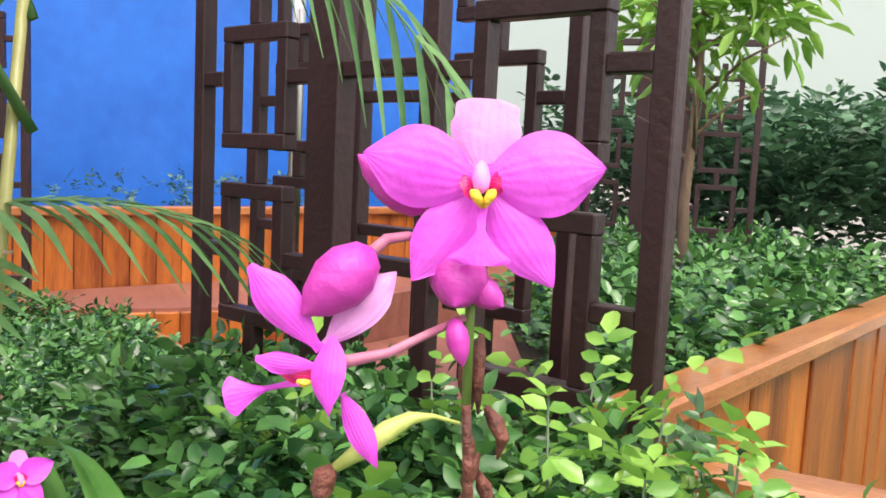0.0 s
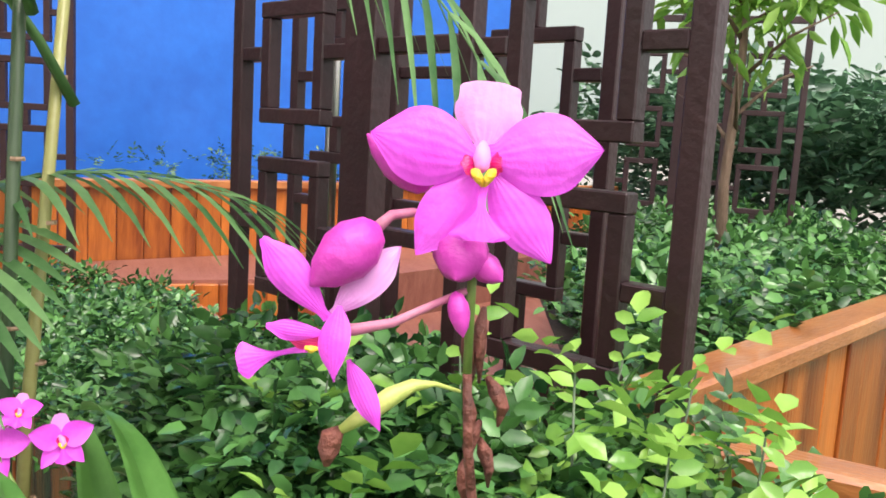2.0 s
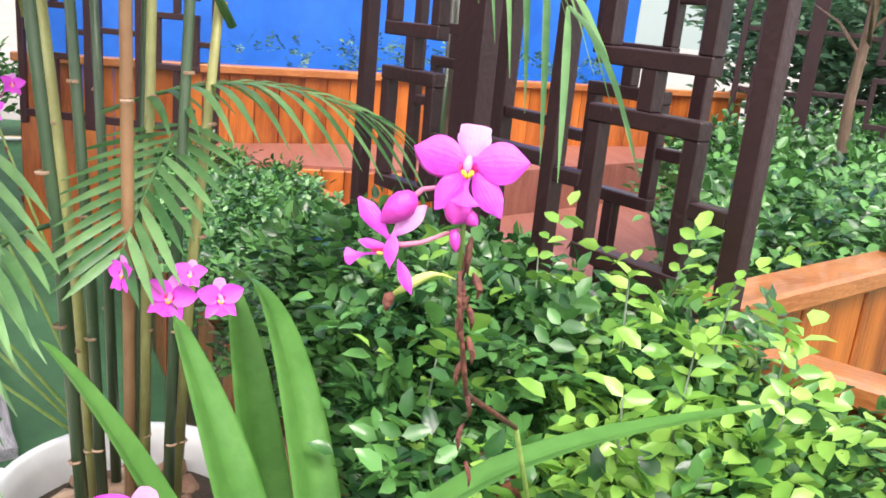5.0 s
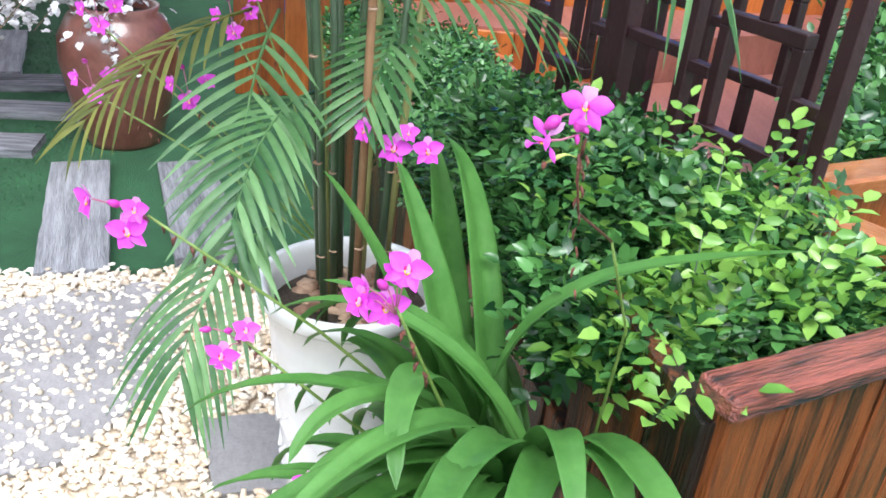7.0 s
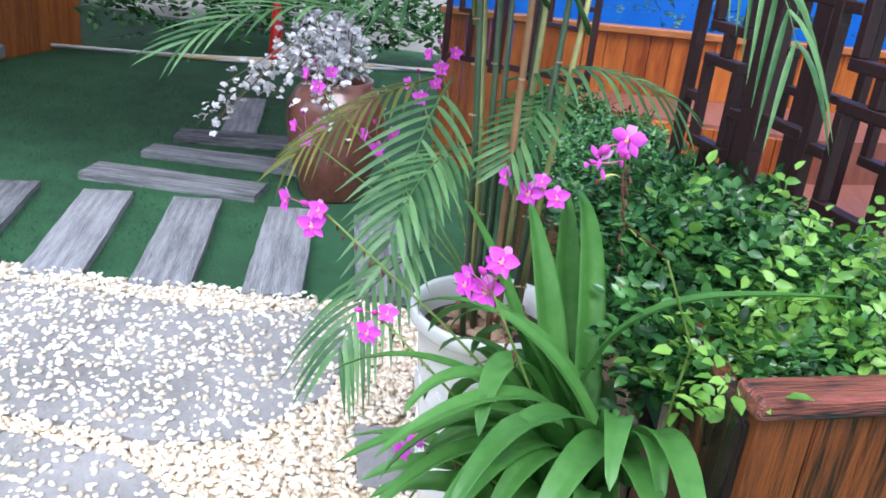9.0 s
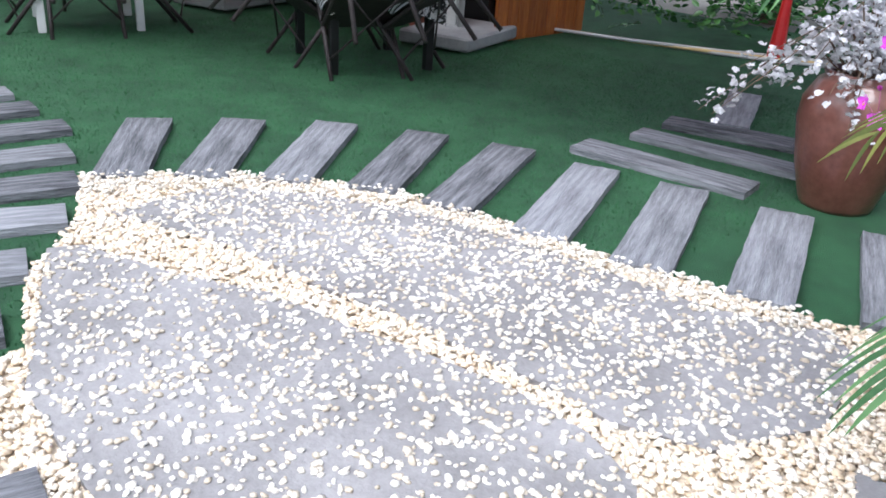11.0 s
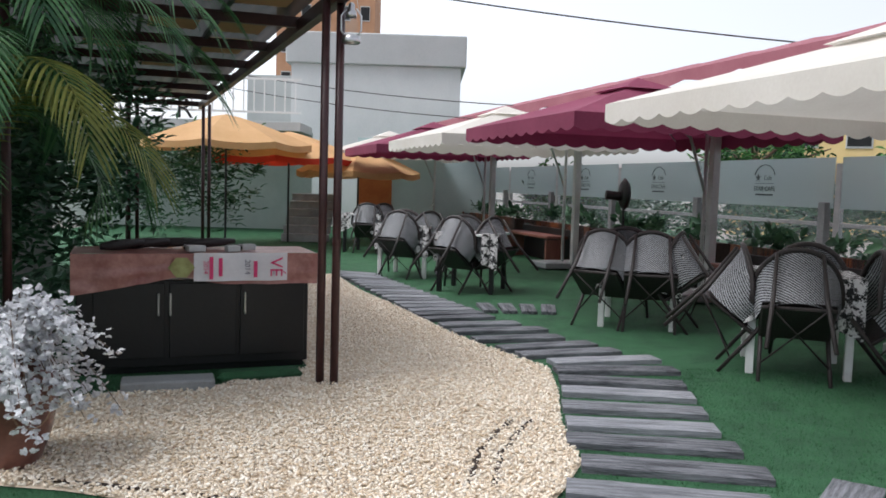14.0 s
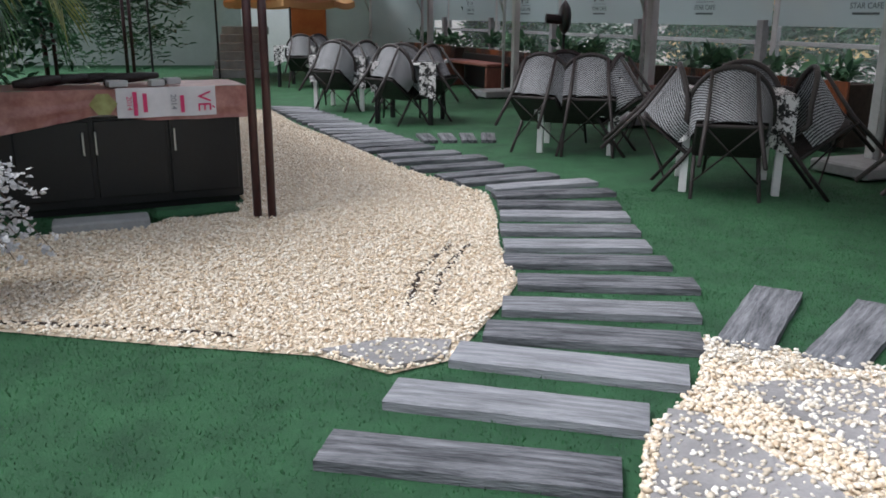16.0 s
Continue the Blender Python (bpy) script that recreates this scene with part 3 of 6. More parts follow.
for tip, n in (((2.04, -0.178, 0.965), 7), ((2.01, -0.282, 0.975), 8), ((1.95, -0.31, 0.93), 7), ((1.93, -0.2, 0.93), 7), ((2.12, -0.28, 0.95), 6), ((2.16, -0.12, 0.95), 6), ((1.9, -0.12, 0.9), 6), ((1.88, -0.27, 0.89), 6), ((2.2, 0.0, 0.93), 6), ((2.03, 0.02, 0.88), 5)):
    shoot(tip, (tip[0] + R.uniform(-0.03, 0.05), tip[1] + R.uniform(-0.03, 0.03), 0.66), n, 0.033, "upright young hedge shoot with glossy yellow-green leaflets")
shoot((1.645, -0.045, 0.855), (1.76, -0.06, 0.68), 4, 0.033, "young sprig hanging over the planter corner")


# ---- dark lattice screens ----
def lattice_screen(m, label, name="lattice_screen"):
    """A panel of upright posts and two columns of open squares joined by short rungs, x running along it."""
    s = thing(name, label, "screen", m, group="lattice screens")
    BAR = 0.024

    def up(x0, x1, z0, z1, deep=0.026, what="post"):
        part(what, Geo().box(pose((x0 + x1) / 2, 0, (z0 + z1) / 2), x1 - x0, deep, z1 - z0, 0.002), SCREEN, s)

    def across(x0, x1, ztop, h=0.022, deep=0.024, what="rung"):
        part(what, Geo().box(pose((x0 + x1) / 2, 0, ztop - h / 2), x1 - x0, deep, h, 0.002), SCREEN, s)

    def square(x0, x1, zb, zt):
        across(x0, x1, zt, 0.024, 0.026, "square_rail")
        across(x0, x1, zb + 0.024, 0.024, 0.026, "square_rail")
        for x in (x0, x1 - BAR):
            up(x + 0.0005, x + BAR - 0.0005, zb + 0.024, zt - 0.024, 0.024, "square_stile")
    up(-0.050, -0.022, 0.62, 1.8)
    up(0.264, 0.290, 0.62, 1.8)
    up(0.436, 0.500, 0.62, 1.8, 0.036)
    up(0.756, 0.782, 0.62, 1.8)
    for a, b, left, right in ((0.032, 0.212, -0.022, 0.264), (0.553, 0.706, 0.500, 0.756)):
        for zb, zt in ((0.892, 1.112), (1.165, 1.352), (1.408, 1.6)):
            square(a, b, zb, zt)
            z = 1.014 if zb < 1 else 1.284 if zb < 1.3 else 1.52
            across(left, a, z)
            across(b, right, z)
            mid = (a + b) / 2
            up(mid - 0.013, mid + 0.013, zt, zt + 0.054, 0.024, "stub")
        up((a + b) / 2 - 0.013, (a + b) / 2 + 0.013, 0.68, 0.892, 0.024, "stub")
    for z in (1.03, 1.29, 1.53):
        across(0.290, 0.436, z)
    for x0, x1 in ((-0.022, 0.264), (0.290, 0.436), (0.500, 0.756)):
        across(x0, x1, 0.68, 0.03, 0.024, "bottom_rail")
        across(x0, x1, 1.76, 0.03, 0.024, "top_rail")
    return s


SCR = Matrix.Translation((2.175, -0.345, 0)) @ Matrix.Rotation(radians(27), 4, "Z")
scr = lattice_screen(SCR, "dark brown painted lattice screen standing in the hedge")
copy_thing(scr, SCR @ Matrix.Translation((0.33, -0.37, 0)))
copy_thing(scr, Matrix.Translation((4.35, -2.55, 0)) @ Matrix.Rotation(0.9, 4, "Z"))
copy_thing(scr, Matrix.Translation((4.75, 0.4, 0.0)) @ Matrix.Rotation(1.25, 4, "Z"))

# ---- deck, orange board wall, blue hoarding behind ----
flat("lower_deck", [(4.84, 0.6), (4.7, 0.06), (2.42, -0.46), (2.5, -0.62), (3.1, -0.76), (3.95, -1.12), (5.3, -2.4), (5.4, -1.75), (4.84, -0.76)], 0.32, DECK, "red-brown lower step of the deck", "deck", thick=0.3)
board_wall("deck_riser", (4.84, 0.5), (4.84, -0.75), 0.32, 0.515, ORANGE_WOOD, "orange pine riser below the deck edge")
flat("deck", [(4.85, 0.62), (4.85, -0.75), (5.4, -1.75), (6.0, -2.8), (6.28, -2.85), (5.27, 0.45)], 0.53, DECK, "red-brown timber deck behind the screens", "deck", thick=0.25)
board_wall("board_wall", (5.2, 1.2), (5.3, 0.45), 0.0, 0.85, ORANGE_WOOD, "varnished orange board wall below the blue sheet", CAP_WOOD, "dark varnished rail", 0.12)
board_wall("board_wall", (5.3, 0.45), (6.3, -2.9), 0.0, 0.85, ORANGE_WOOD, "varnished orange board wall below the blue sheet", CAP_WOOD, "dark varnished rail", 0.12)
g = Geo()
g.grid(lambda u, v: Vector((5.75 + 0.05 * u + 0.95 * u * 1.0 + 0.012 * math.sin(u * 40 + v * 3) + 0.012 * noise.noise(Vector((u * 12, v * 6, 0))), 1.3 - 3.6 * u, 0.3 + 2.6 * v)), 80, 24)
solo("blue_hoarding", g, BLUE, "bright blue sheet hoarding behind the deck", "hoarding", True, kind="structure")
hedge("creeper", [(5.4, 0.4), (5.55, 0.4), (6.4, -1.9), (6.2, -1.9)], 240, 0.82, 1.0, HEDGE_FAR, "small creeper growing in front of the blue sheet", 0.03, 0.014)
g = Geo()
g.tube([(3.42, -0.28, 0.5), (3.42, -0.28, 2.2)], 0.016, 12)
solo("steel_pipe", g, STEEL, "shiny steel pipe upright behind the screen", "pipe", True)

# ---- frosted wall with dark garden beyond, tree in the back planter ----
g = Geo()
g.box(Matrix.Translation((6.9, -5.2, 2.4)) @ Matrix.Rotation(math.radians(44), 4, "Z"), 9.0, 0.02, 2.6)
solo("frosted_screen_wall", g, glassy("grey_frosted_sheet", (0.42, 0.5, 0.48), 0.97, 0.4), "pale frosted glazing above the far hedge", "glazing", kind="structure")
hedge("garden_bushes", [(5.0, -3.1), (6.8, -2.7), (7.6, -5.0), (4.2, -5.6), (3.6, -4.0)], 2600, 0.5, 1.55, HEDGE_FAR, "dark blue-green bushes behind the back planter", 0.11, 0.05)


def tree(x, y, z, h, r, spread, count, label, material=PALM_LEAF, length=0.09, width=0.035):
    t = thing("tree", label, "tree", Matrix.Translation((x, y, z)), group="trees")
    g = Geo()
    g.tube([(0, 0, 0), (0.02, 0.01, h * 0.35), (-0.02, 0.02, h * 0.7), (0.01, 0, h)], [r, r * 0.85, r * 0.65, r * 0.35], 10)
    for k in range(9):
        a = k * 2.4
        z0 = h * (0.45 + 0.05 * k)
        e = Vector((math.cos(a) * spread * 0.8, math.sin(a) * spread * 0.8, z0 + spread * 0.45))
        g.tube([(0, 0, z0), (e.x * 0.5, e.y * 0.5, z0 + spread * 0.3), tuple(e)], [r * 0.4, r * 0.25, r * 0.1], 6)
    part("trunk", g, BARK, t, smooth=True)
    c = RNG.standard_normal((count, 3))
    c /= np.linalg.norm(c, axis=1, keepdims=True)
    rad = RNG.uniform(0.35, 1.0, (count, 1)) ** 0.6
    lump = np.array([0.75 + 0.5 * noise.noise(Vector(tuple(q * 2.2 + x))) for q in c])[:, None]
    c = c * rad * lump * np.array([spread, spread, spread * 0.8]) + np.array([0, 0, h])
    crown = leaf_cloud("crown", c, RNG.standard_normal((count, 3)) + np.array([0, 0, -0.3]), length, width, material, "", RNG, "leaves", 5, length * 0.8)
    for key in ("label", "category"):
        if key in crown:
            del crown[key]
    crown.parent = t
    return t


tree(3.75, -1.75, 0.66, 1.15, 0.022, 0.42, 170, "slender young tree with drooping yellow-green leaves", HEDGE_YOUNG, 0.12, 0.032)


# ---- strap leaves ----
def strap(g, base, az, length, rise, width, droop, twist=0.0):
    """One pleated strap leaf arching from its base."""
    d = Vector((math.cos(az), math.sin(az), 0))
    s = Vector((-d.y, d.x, 0))
    n = 16
    p, ang = Vector(base), rise
    pts = []
    for i in range(n + 1):
        pts.append((p.copy(), ang))
        p = p + (d * math.cos(ang) + Vector((0, 0, 1)) * math.sin(ang)) * (length / n)
        ang -= droop / n * (0.4 + 1.3 * i / n)
    k = 8
    v = []
    for i, (q, a) in enumerate(pts):
        t = i / n
        w = width * (0.18 + 1.1 * math.sin(math.pi * min(1, t * 0.93 + 0.07)) ** 0.7) * (1 - 0.25 * t) * (1 if t < 1 else 0.04)
        up = Vector((0, 0, 1)) * math.cos(a) - d * math.sin(a)
        ss = s * math.cos(twist * t) + up * math.sin(twist * t)
        uu = up * math.cos(twist * t) - s * math.sin(twist * t)
        for j in range(k + 1):
            c = j / k - 0.5
            v.append(q + ss * c * w + uu * (abs(c) * w * 0.35 + (0.05 * w if j % 2 else 0)))
    f = [(i * (k + 1) + j, i * (k + 1) + j + 1, (i + 1) * (k + 1) + j + 1, (i + 1) * (k + 1) + j) for i in range(n) for j in range(k)]
    g.add(v, f)


def strap_path(g, pts, width, twist=0.0):
    """A pleated strap leaf along a bent line through three or four places."""
    p = [Vector(q) for q in pts]
    if len(p) == 3:
        p = [p[0], p[0].lerp(p[1], 0.67), p[2].lerp(p[1], 0.67), p[2]]
    n, k = 20, 8
    v = []
    for i in range(n + 1):
        t = i / n
        q = p[0] * (1 - t) ** 3 + p[1] * 3 * t * (1 - t) ** 2 + p[2] * 3 * t * t * (1 - t) + p[3] * t ** 3
        d = ((p[1] - p[0]) * (1 - t) ** 2 + (p[2] - p[1]) * 2 * t * (1 - t) + (p[3] - p[2]) * t * t).normalized()
        s = d.cross(Vector((0, 0, 1))).normalized()
        s.rotate(Matrix.Rotation(twist * (0.4 + t), 3, d))
        up = s.cross(d)
        w = width * (0.2 + 1.0 * math.sin(math.pi * min(1, t * 0.9 + 0.08)) ** 0.8) * (1 - 0.3 * t) * (1 if t < 1 else 0.05)
        v += [q + s * c * w + up * (abs(c) * w * 0.3 + (0.05 * w if j % 2 else 0)) for j, c in ((j, j / k - 0.5) for j in range(k + 1))]
    g.add(v, [(i * (k + 1) + j, i * (k + 1) + j + 1, (i + 1) * (k + 1) + j + 1, (i + 1) * (k + 1) + j) for i in range(n) for j in range(k)])


# ---- orchids ----
def petal_mesh(name, length, width, material, cup=0.15, tip=0.9, base=0.25, curl=0.0, fold=0.12):
    """A petal lying along +x, its face to +z, with a fine point and a rippled edge."""
    g = Geo()

    def fn(u, v):
        t, c = u, (v - 0.5) * 2
        w = width / 2 * (base * (1 - t) ** 2 + math.sin(math.pi * min(1, t ** 0.8)) ** tip) * (1 if t < 0.999 else 0)
        z = -cup * length * t * t + fold * width * c * c * (1 - 0.3 * t) - curl * length * t ** 4 + 0.008 * length * math.sin(9 * t + 3 * c) * abs(c)
        return Vector((t * length, c * w, z))
    g.grid(fn, 22, 10)
    return g.mesh(name, material)


PET = petal_mesh("petal", 0.0232, 0.0185, PETAL, 0.10, 0.74, 0.2)
SEP = petal_mesh("sepal", 0.0235, 0.0122, PETAL, 0.10, 0.85, 0.3)
TOP = petal_mesh("dorsal_sepal", 0.0185, 0.0135, PETAL_PALE, 0.0, 0.3, 0.2, -0.05, 0.0)
LG = Geo()
LG.grid(lambda u, v: Vector((0.0165 * u, (v - 0.5) * 0.0118 * (0.16 + 0.1 * u + 0.9 * max(0, (u - 0.3) / 0.58) ** 2 if u < 0.88 else 1.15 - 4.2 * (u - 0.88) - 0.3 * 0) * (0.35 if u > 0.995 else 1) , -0.004 * u * u + 0.003 * (2 * v - 1) ** 2 * u)), 16, 8)
LIPM = LG.mesh("lip", PETAL)
LOBE = petal_mesh("lip_lobe", 0.0058, 0.006, CRIMSON, 0.0, 0.6, 0.5)


def aim(x, up):
    """A turn whose x goes along x and whose z lies near up."""
    x = Vector(x).normalized()
    y = Vector(up).cross(x).normalized()
    z = x.cross(y)
    return Matrix((x, y, z)).transposed().to_4x4()


def sub(name, data, parent, m, label=""):
    ob = new(name, data)
    ob.parent = parent
    ob.matrix_local = m
    if label:
        ob["label"] = label
    return ob


COLG = Geo()
COLG.tube([(0, 0, 0), (0.002, 0, 0.003), (0.0025, 0, 0.0065), (0.001, 0, 0.009)], [0.0016, 0.0024, 0.0022, 0.0008], 10)
COL = COLG.mesh("column", PETAL_PALE)
CALG = Geo()
for k in (-1, 1):
    CALG.tube([(0.0, 0.0, -0.001), (0.0018 * k, 0.0, 0.0022), (0.0028 * k, -0.0005, 0.0034)], [0.0012, 0.0017, 0.0011], 8)
CAL = CALG.mesh("callus", YELLOW)


def orchid_flower(parent, m, s=1.0, open_=1.0):
    """A flower facing local +z, its top to +y."""
    f = new("flower")
    f.empty_display_size = 0.01
    f.parent = parent
    f.matrix_local = m @ Matrix.Scale(s, 4)
    for deg, me, lift in ((90, TOP, 0.06), (17, PET, 0.14), (163, PET, 0.14), (-52, SEP, 0.10), (-128, SEP, 0.10)):
        a = radians(deg)
        tilt = lift + (1 - open_) * 0.9
        sub(me.name.split(".")[0], me, f, aim((math.cos(a), math.sin(a), tilt), (0, 0, 1)) @ Matrix.Translation((0.0012, 0, 0.0006 if me is PET else -0.0008)))
    sub("lip", LIPM, f, Matrix.Translation((0, -0.002, 0.003)) @ aim((0, -1, 0.35), (0, 0.35, 1)))
    for k in (-1, 1):
        sub("lip_lobe", LOBE, f, Matrix.Translation((0, -0.001, 0.002)) @ aim((k * 0.8, 0.1, 0.55), (0, 0, 1)), "crimson side lobe")
    sub("column", COL, f, Matrix.Translation((0, 0.0005, 0.002)) @ Matrix.Rotation(radians(62), 4, "X") @ Matrix.Translation((-0.0018, 0.001, -0.002)), "pale column")
    sub("callus", CAL, f, Matrix.Translation((0, -0.0058, 0.0052)) @ Matrix.Rotation(radians(-100), 4, "X") @ Matrix.Scale(0.9, 4), "yellow callus on the lip")
    return f


BUDG = Geo()
BUDG.lathe([(0.0002, 0), (0.0035, 0.002), (0.0058, 0.007), (0.006, 0.012), (0.0038, 0.0185), (0.0002, 0.023)], 16)
BUD = BUDG.mesh("bud", PETAL_DEEP)


def orchid_spray(name, label, tip, foot, cluster, rng, r=0.0022, withered=True):
    """A flower stalk from foot to tip; cluster: (offset, facing, size, open) of its flowers."""
    s = thing(name, label, "orchid", Matrix.Translation(foot), group="orchid flower stalks")
    t = Vector(tip) - Vector(foot)
    mid = t * 0.5 + Vector((rng.uniform(-0.02, 0.02), rng.uniform(-0.02, 0.02), 0.02))
    path = [Vector((0, 0, 0)), mid * 0.55, mid, mid * 0.45 + t * 0.55, t]
    part("stalk", Geo().tube(path, [r * 1.3, r * 1.2, r * 1.1, r, r * 0.8], 8), STALK, s, smooth=True)
    for off, face, size, open_ in cluster:
        o = t + Vector(off)
        part("pedicel", Geo().tube([t - Vector((0, 0, 0.008)), t + Vector(off) * 0.5 + Vector((0, 0, 0.002)), o - Vector(face).normalized() * 0.002], [0.001, 0.0009, 0.0012], 6), STALK_PINK, s, "mauve pedicel", True)
        if open_ > 0:
            q = Vector(face).to_track_quat("Z", "Y").to_matrix().to_4x4()
            orchid_flower(s, Matrix.Translation(o) @ q @ Matrix.Rotation(rng.uniform(-0.25, 0.25), 4, "Z"), size, open_)
        else:
            sub("bud", BUD, s, Matrix.Translation(o) @ Vector(face).to_track_quat("Z", "Y").to_matrix().to_4x4() @ Matrix.Scale(size, 4), "closed magenta bud")
    if withered:
        for k in range(7):
            g = Geo()
            z = t * (1 - 0.035 * (k + 1))
            a = k * 2.1
            g.tube([z, z + Vector((math.cos(a) * 0.004, math.sin(a) * 0.004, -0.004)), z + Vector((math.cos(a) * 0.005, math.sin(a) * 0.005, -0.013))], [0.001, 0.0028, 0.0006], 6)
            part("withered_bract", g, WITHERED, s, "withered brown bract", True)
    return s

V0 = Vector((1.5696, 0.1271, 1.1578))   # heart of the open flower
FOOT = Vector((1.75, 0.02, 0.5))
hero = thing("orchid_stalk", "tall orchid stalk with magenta flowers and a seed pod", "orchid", Matrix.Translation(FOOT), group="orchid flower stalks")
CAMR = Vector((-0.4017, -0.9145, 0.049)).normalized()   # the flower's own right, up and back
FWD = Vector((0.9105, -0.3995, -0.105)).normalized()
UPV = CAMR.cross(FWD).normalized()


def spot(r, u, f=0.0):
    """A place by r to the right, u up and f further back, in millimetres, from the heart of the open flower."""
    k = 1 + f / 145.5
    return V0 + (CAMR * r * k + UPV * u * k + FWD * f) * 0.001 - FOOT


def bent_petal(name, base, tip, width, material, parent, bulge=0.1, peak=0.55, blunt=0.0, neck=0.25, roll=0.0, flare=0.0, label=""):
    """A petal from base to tip, its face to the front, domed by bulge, with faint veins along it."""
    a, b = spot(*base), spot(*tip)
    ax = b - a
    ln = ax.length
    face = (-FWD - ax * (-FWD).dot(ax) / ln ** 2).normalized()
    face.rotate(Matrix.Rotation(roll, 3, ax))
    side = face.cross(ax).normalized()
    p = math.log(0.5) / math.log(peak)

    def fn(u, v):
        c = 2 * v - 1
        body = math.sin(math.pi * u ** p) ** 0.72 * (1 - 0.35 * max(0.0, (u - 0.72) / 0.28)) if 0 < u < 1 else 0.0
        if blunt and u > peak:
            body = max(body, blunt * (1 - (abs(c) * 0.25 + 0.75) * max(0.0, (u - 0.93) / 0.07) ** 2 * 0.5))
        if flare:
            body = 0.16 + (flare - 0.16) * max(0.0, (u - 0.42) / 0.46) ** 1.6 if u < 0.88 else flare * (1 - 0.55 * ((u - 0.88) / 0.12) ** 2)
        w = width * 0.0005 * max(body, neck * (1 - u) ** 1.5)
        vein = 0.00005 * math.cos(v * math.pi * 14)
        lift = bulge * ln * math.sin(math.pi * min(1, u * 0.9)) - 0.16 * w * c * c * 2 + vein + 0.0004 * math.sin(7 * u + 2 * c) * abs(c) ** 3
        return a + ax * u + side * c * w + face * lift
    ob = part(name, Geo().grid(fn, 26, 28), material, parent, label, True)
    return ob


def bud_at(base, tip, wide, label="closed magenta bud", material=None):
    a, b = spot(*base), spot(*tip)
    ob = sub("bud", BUD, hero, Matrix.Translation(a) @ (b - a).to_track_quat("Z", "Y").to_matrix().to_4x4() @ Matrix.Diagonal((wide / 12, wide / 12, (b - a).length / 0.023, 1)), label)
    return ob


def thread(name, pts, radii, material, label=""):
    return part(name, Geo().tube([spot(*p) for p in pts], [r * 0.001 for r in radii], 10), material, hero, label, True)


# the open flower
bent_petal("petal", (-1, 0.3, 0.5), (-20.4, 5.2, 1.5), 14.6, PETAL, hero, 0.10, 0.5, neck=0.35)
bent_petal("petal", (1.2, 0.5, 0.5), (21.8, 2.2, 1.5), 15.4, PETAL, hero, 0.10, 0.5, neck=0.35)
bent_petal("dorsal_sepal", (0.2, 1.0, 1.2), (1.4, 14.4, 1.0), 12.6, PETAL_PALE, hero, 0.06, 0.62, blunt=0.9, neck=0.4)
bent_petal("sepal", (-1.2, -2.0, 1.5), (-12.0, -17.1, 2.5), 10.4, PETAL, hero, 0.07, 0.47, neck=0.3)
bent_petal("sepal", (2.0, -2.4, 1.5), (12.6, -18.3, 2.5), 10.2, PETAL, hero, 0.07, 0.47, neck=0.3)
bent_petal("lip", (0.2, -3.6, -1.5), (-0.5, -14.9, -3.2), 9.8, PETAL, hero, 0.05, 0.6, flare=1.15)
for k in (-1, 1):
    bent_petal("lip_lobe", (0.6 * k, -0.6, -0.3), (3.5 * k, -1.2 + 0.4 * k, -2.2), 4.6, CRIMSON, hero, 0.1, 0.6, blunt=0.6, label="crimson side lobe")
thread("column", [(0.1, 3.4, -0.4), (0, 2.0, -1.6), (-0.1, 0.2, -2.6), (-0.1, -1.5, -2.8), (0, -2.2, -2.4)], [0.5, 1.3, 1.7, 1.35, 0.4], PETAL_PALE, "pale pink column")
for k in (-1, 1):
    thread("callus", [(0.2 * k + 0.2, -4.8, -2.6), (0.8 * k + 0.2, -3.6, -3.6), (1.5 * k + 0.2, -2.4, -3.6), (2.0 * k + 0.2, -2.0, -3.0)], [0.3, 0.85, 0.95, 0.5], YELLOW, "yellow callus on the lip")
# the side flower, seen from its edge
bent_petal("petal", (-28.0, -29.5, -2), (-40.4, -14.8, -3), 7.6, PETAL, hero, 0.08, 0.6, blunt=0.3)
bent_petal("petal", (-27.2, -28.6, -1), (-14.6, -15.6, 1), 7.4, PETAL_PALE, hero, 0.08, 0.55)
bent_petal("sepal", (-26.0, -27.3, -5), (-26.4, -41.5, -6), 6.6, PETAL, hero, 0.16, 0.45, roll=0.5)
bent_petal("sepal", (-24.2, -37.0, -2), (-18.1, -50.1, -1), 4.6, PETAL, hero, 0.05, 0.5)
bent_petal("lip_lobe", (-28.2, -32.5, -4), (-39.6, -31.2, -6), 3.8, PETAL, hero, 0.22, 0.6, blunt=0.35)
bent_petal("throat", (-28.2, -34.2, -3.5), (-35.6, -33.4, -5), 3.6, CRIMSON, hero, 0.1, 0.5, label="crimson throat")
bent_petal("lip", (-31.5, -35.2, -4.5), (-45.2, -38.6, -7), 6.2, PETAL, hero, -0.12, 0.6, flare=1.1)
thread("callus", [(-29.8, -35.3, -5), (-31.2, -35.6, -5.6), (-32.4, -35.2, -5.8)], [0.3, 0.75, 0.3], YELLOW, "pale yellow callus")
thread("pedicel", [(-2.6, -23.2, 6), (-9, -26.2, 4), (-16, -29.8, 0), (-23, -31.4, -2), (-27.5, -31.6, -3)], [0.75, 0.8, 0.9, 1.15, 1.3], STALK_PINK, "mauve pedicel")
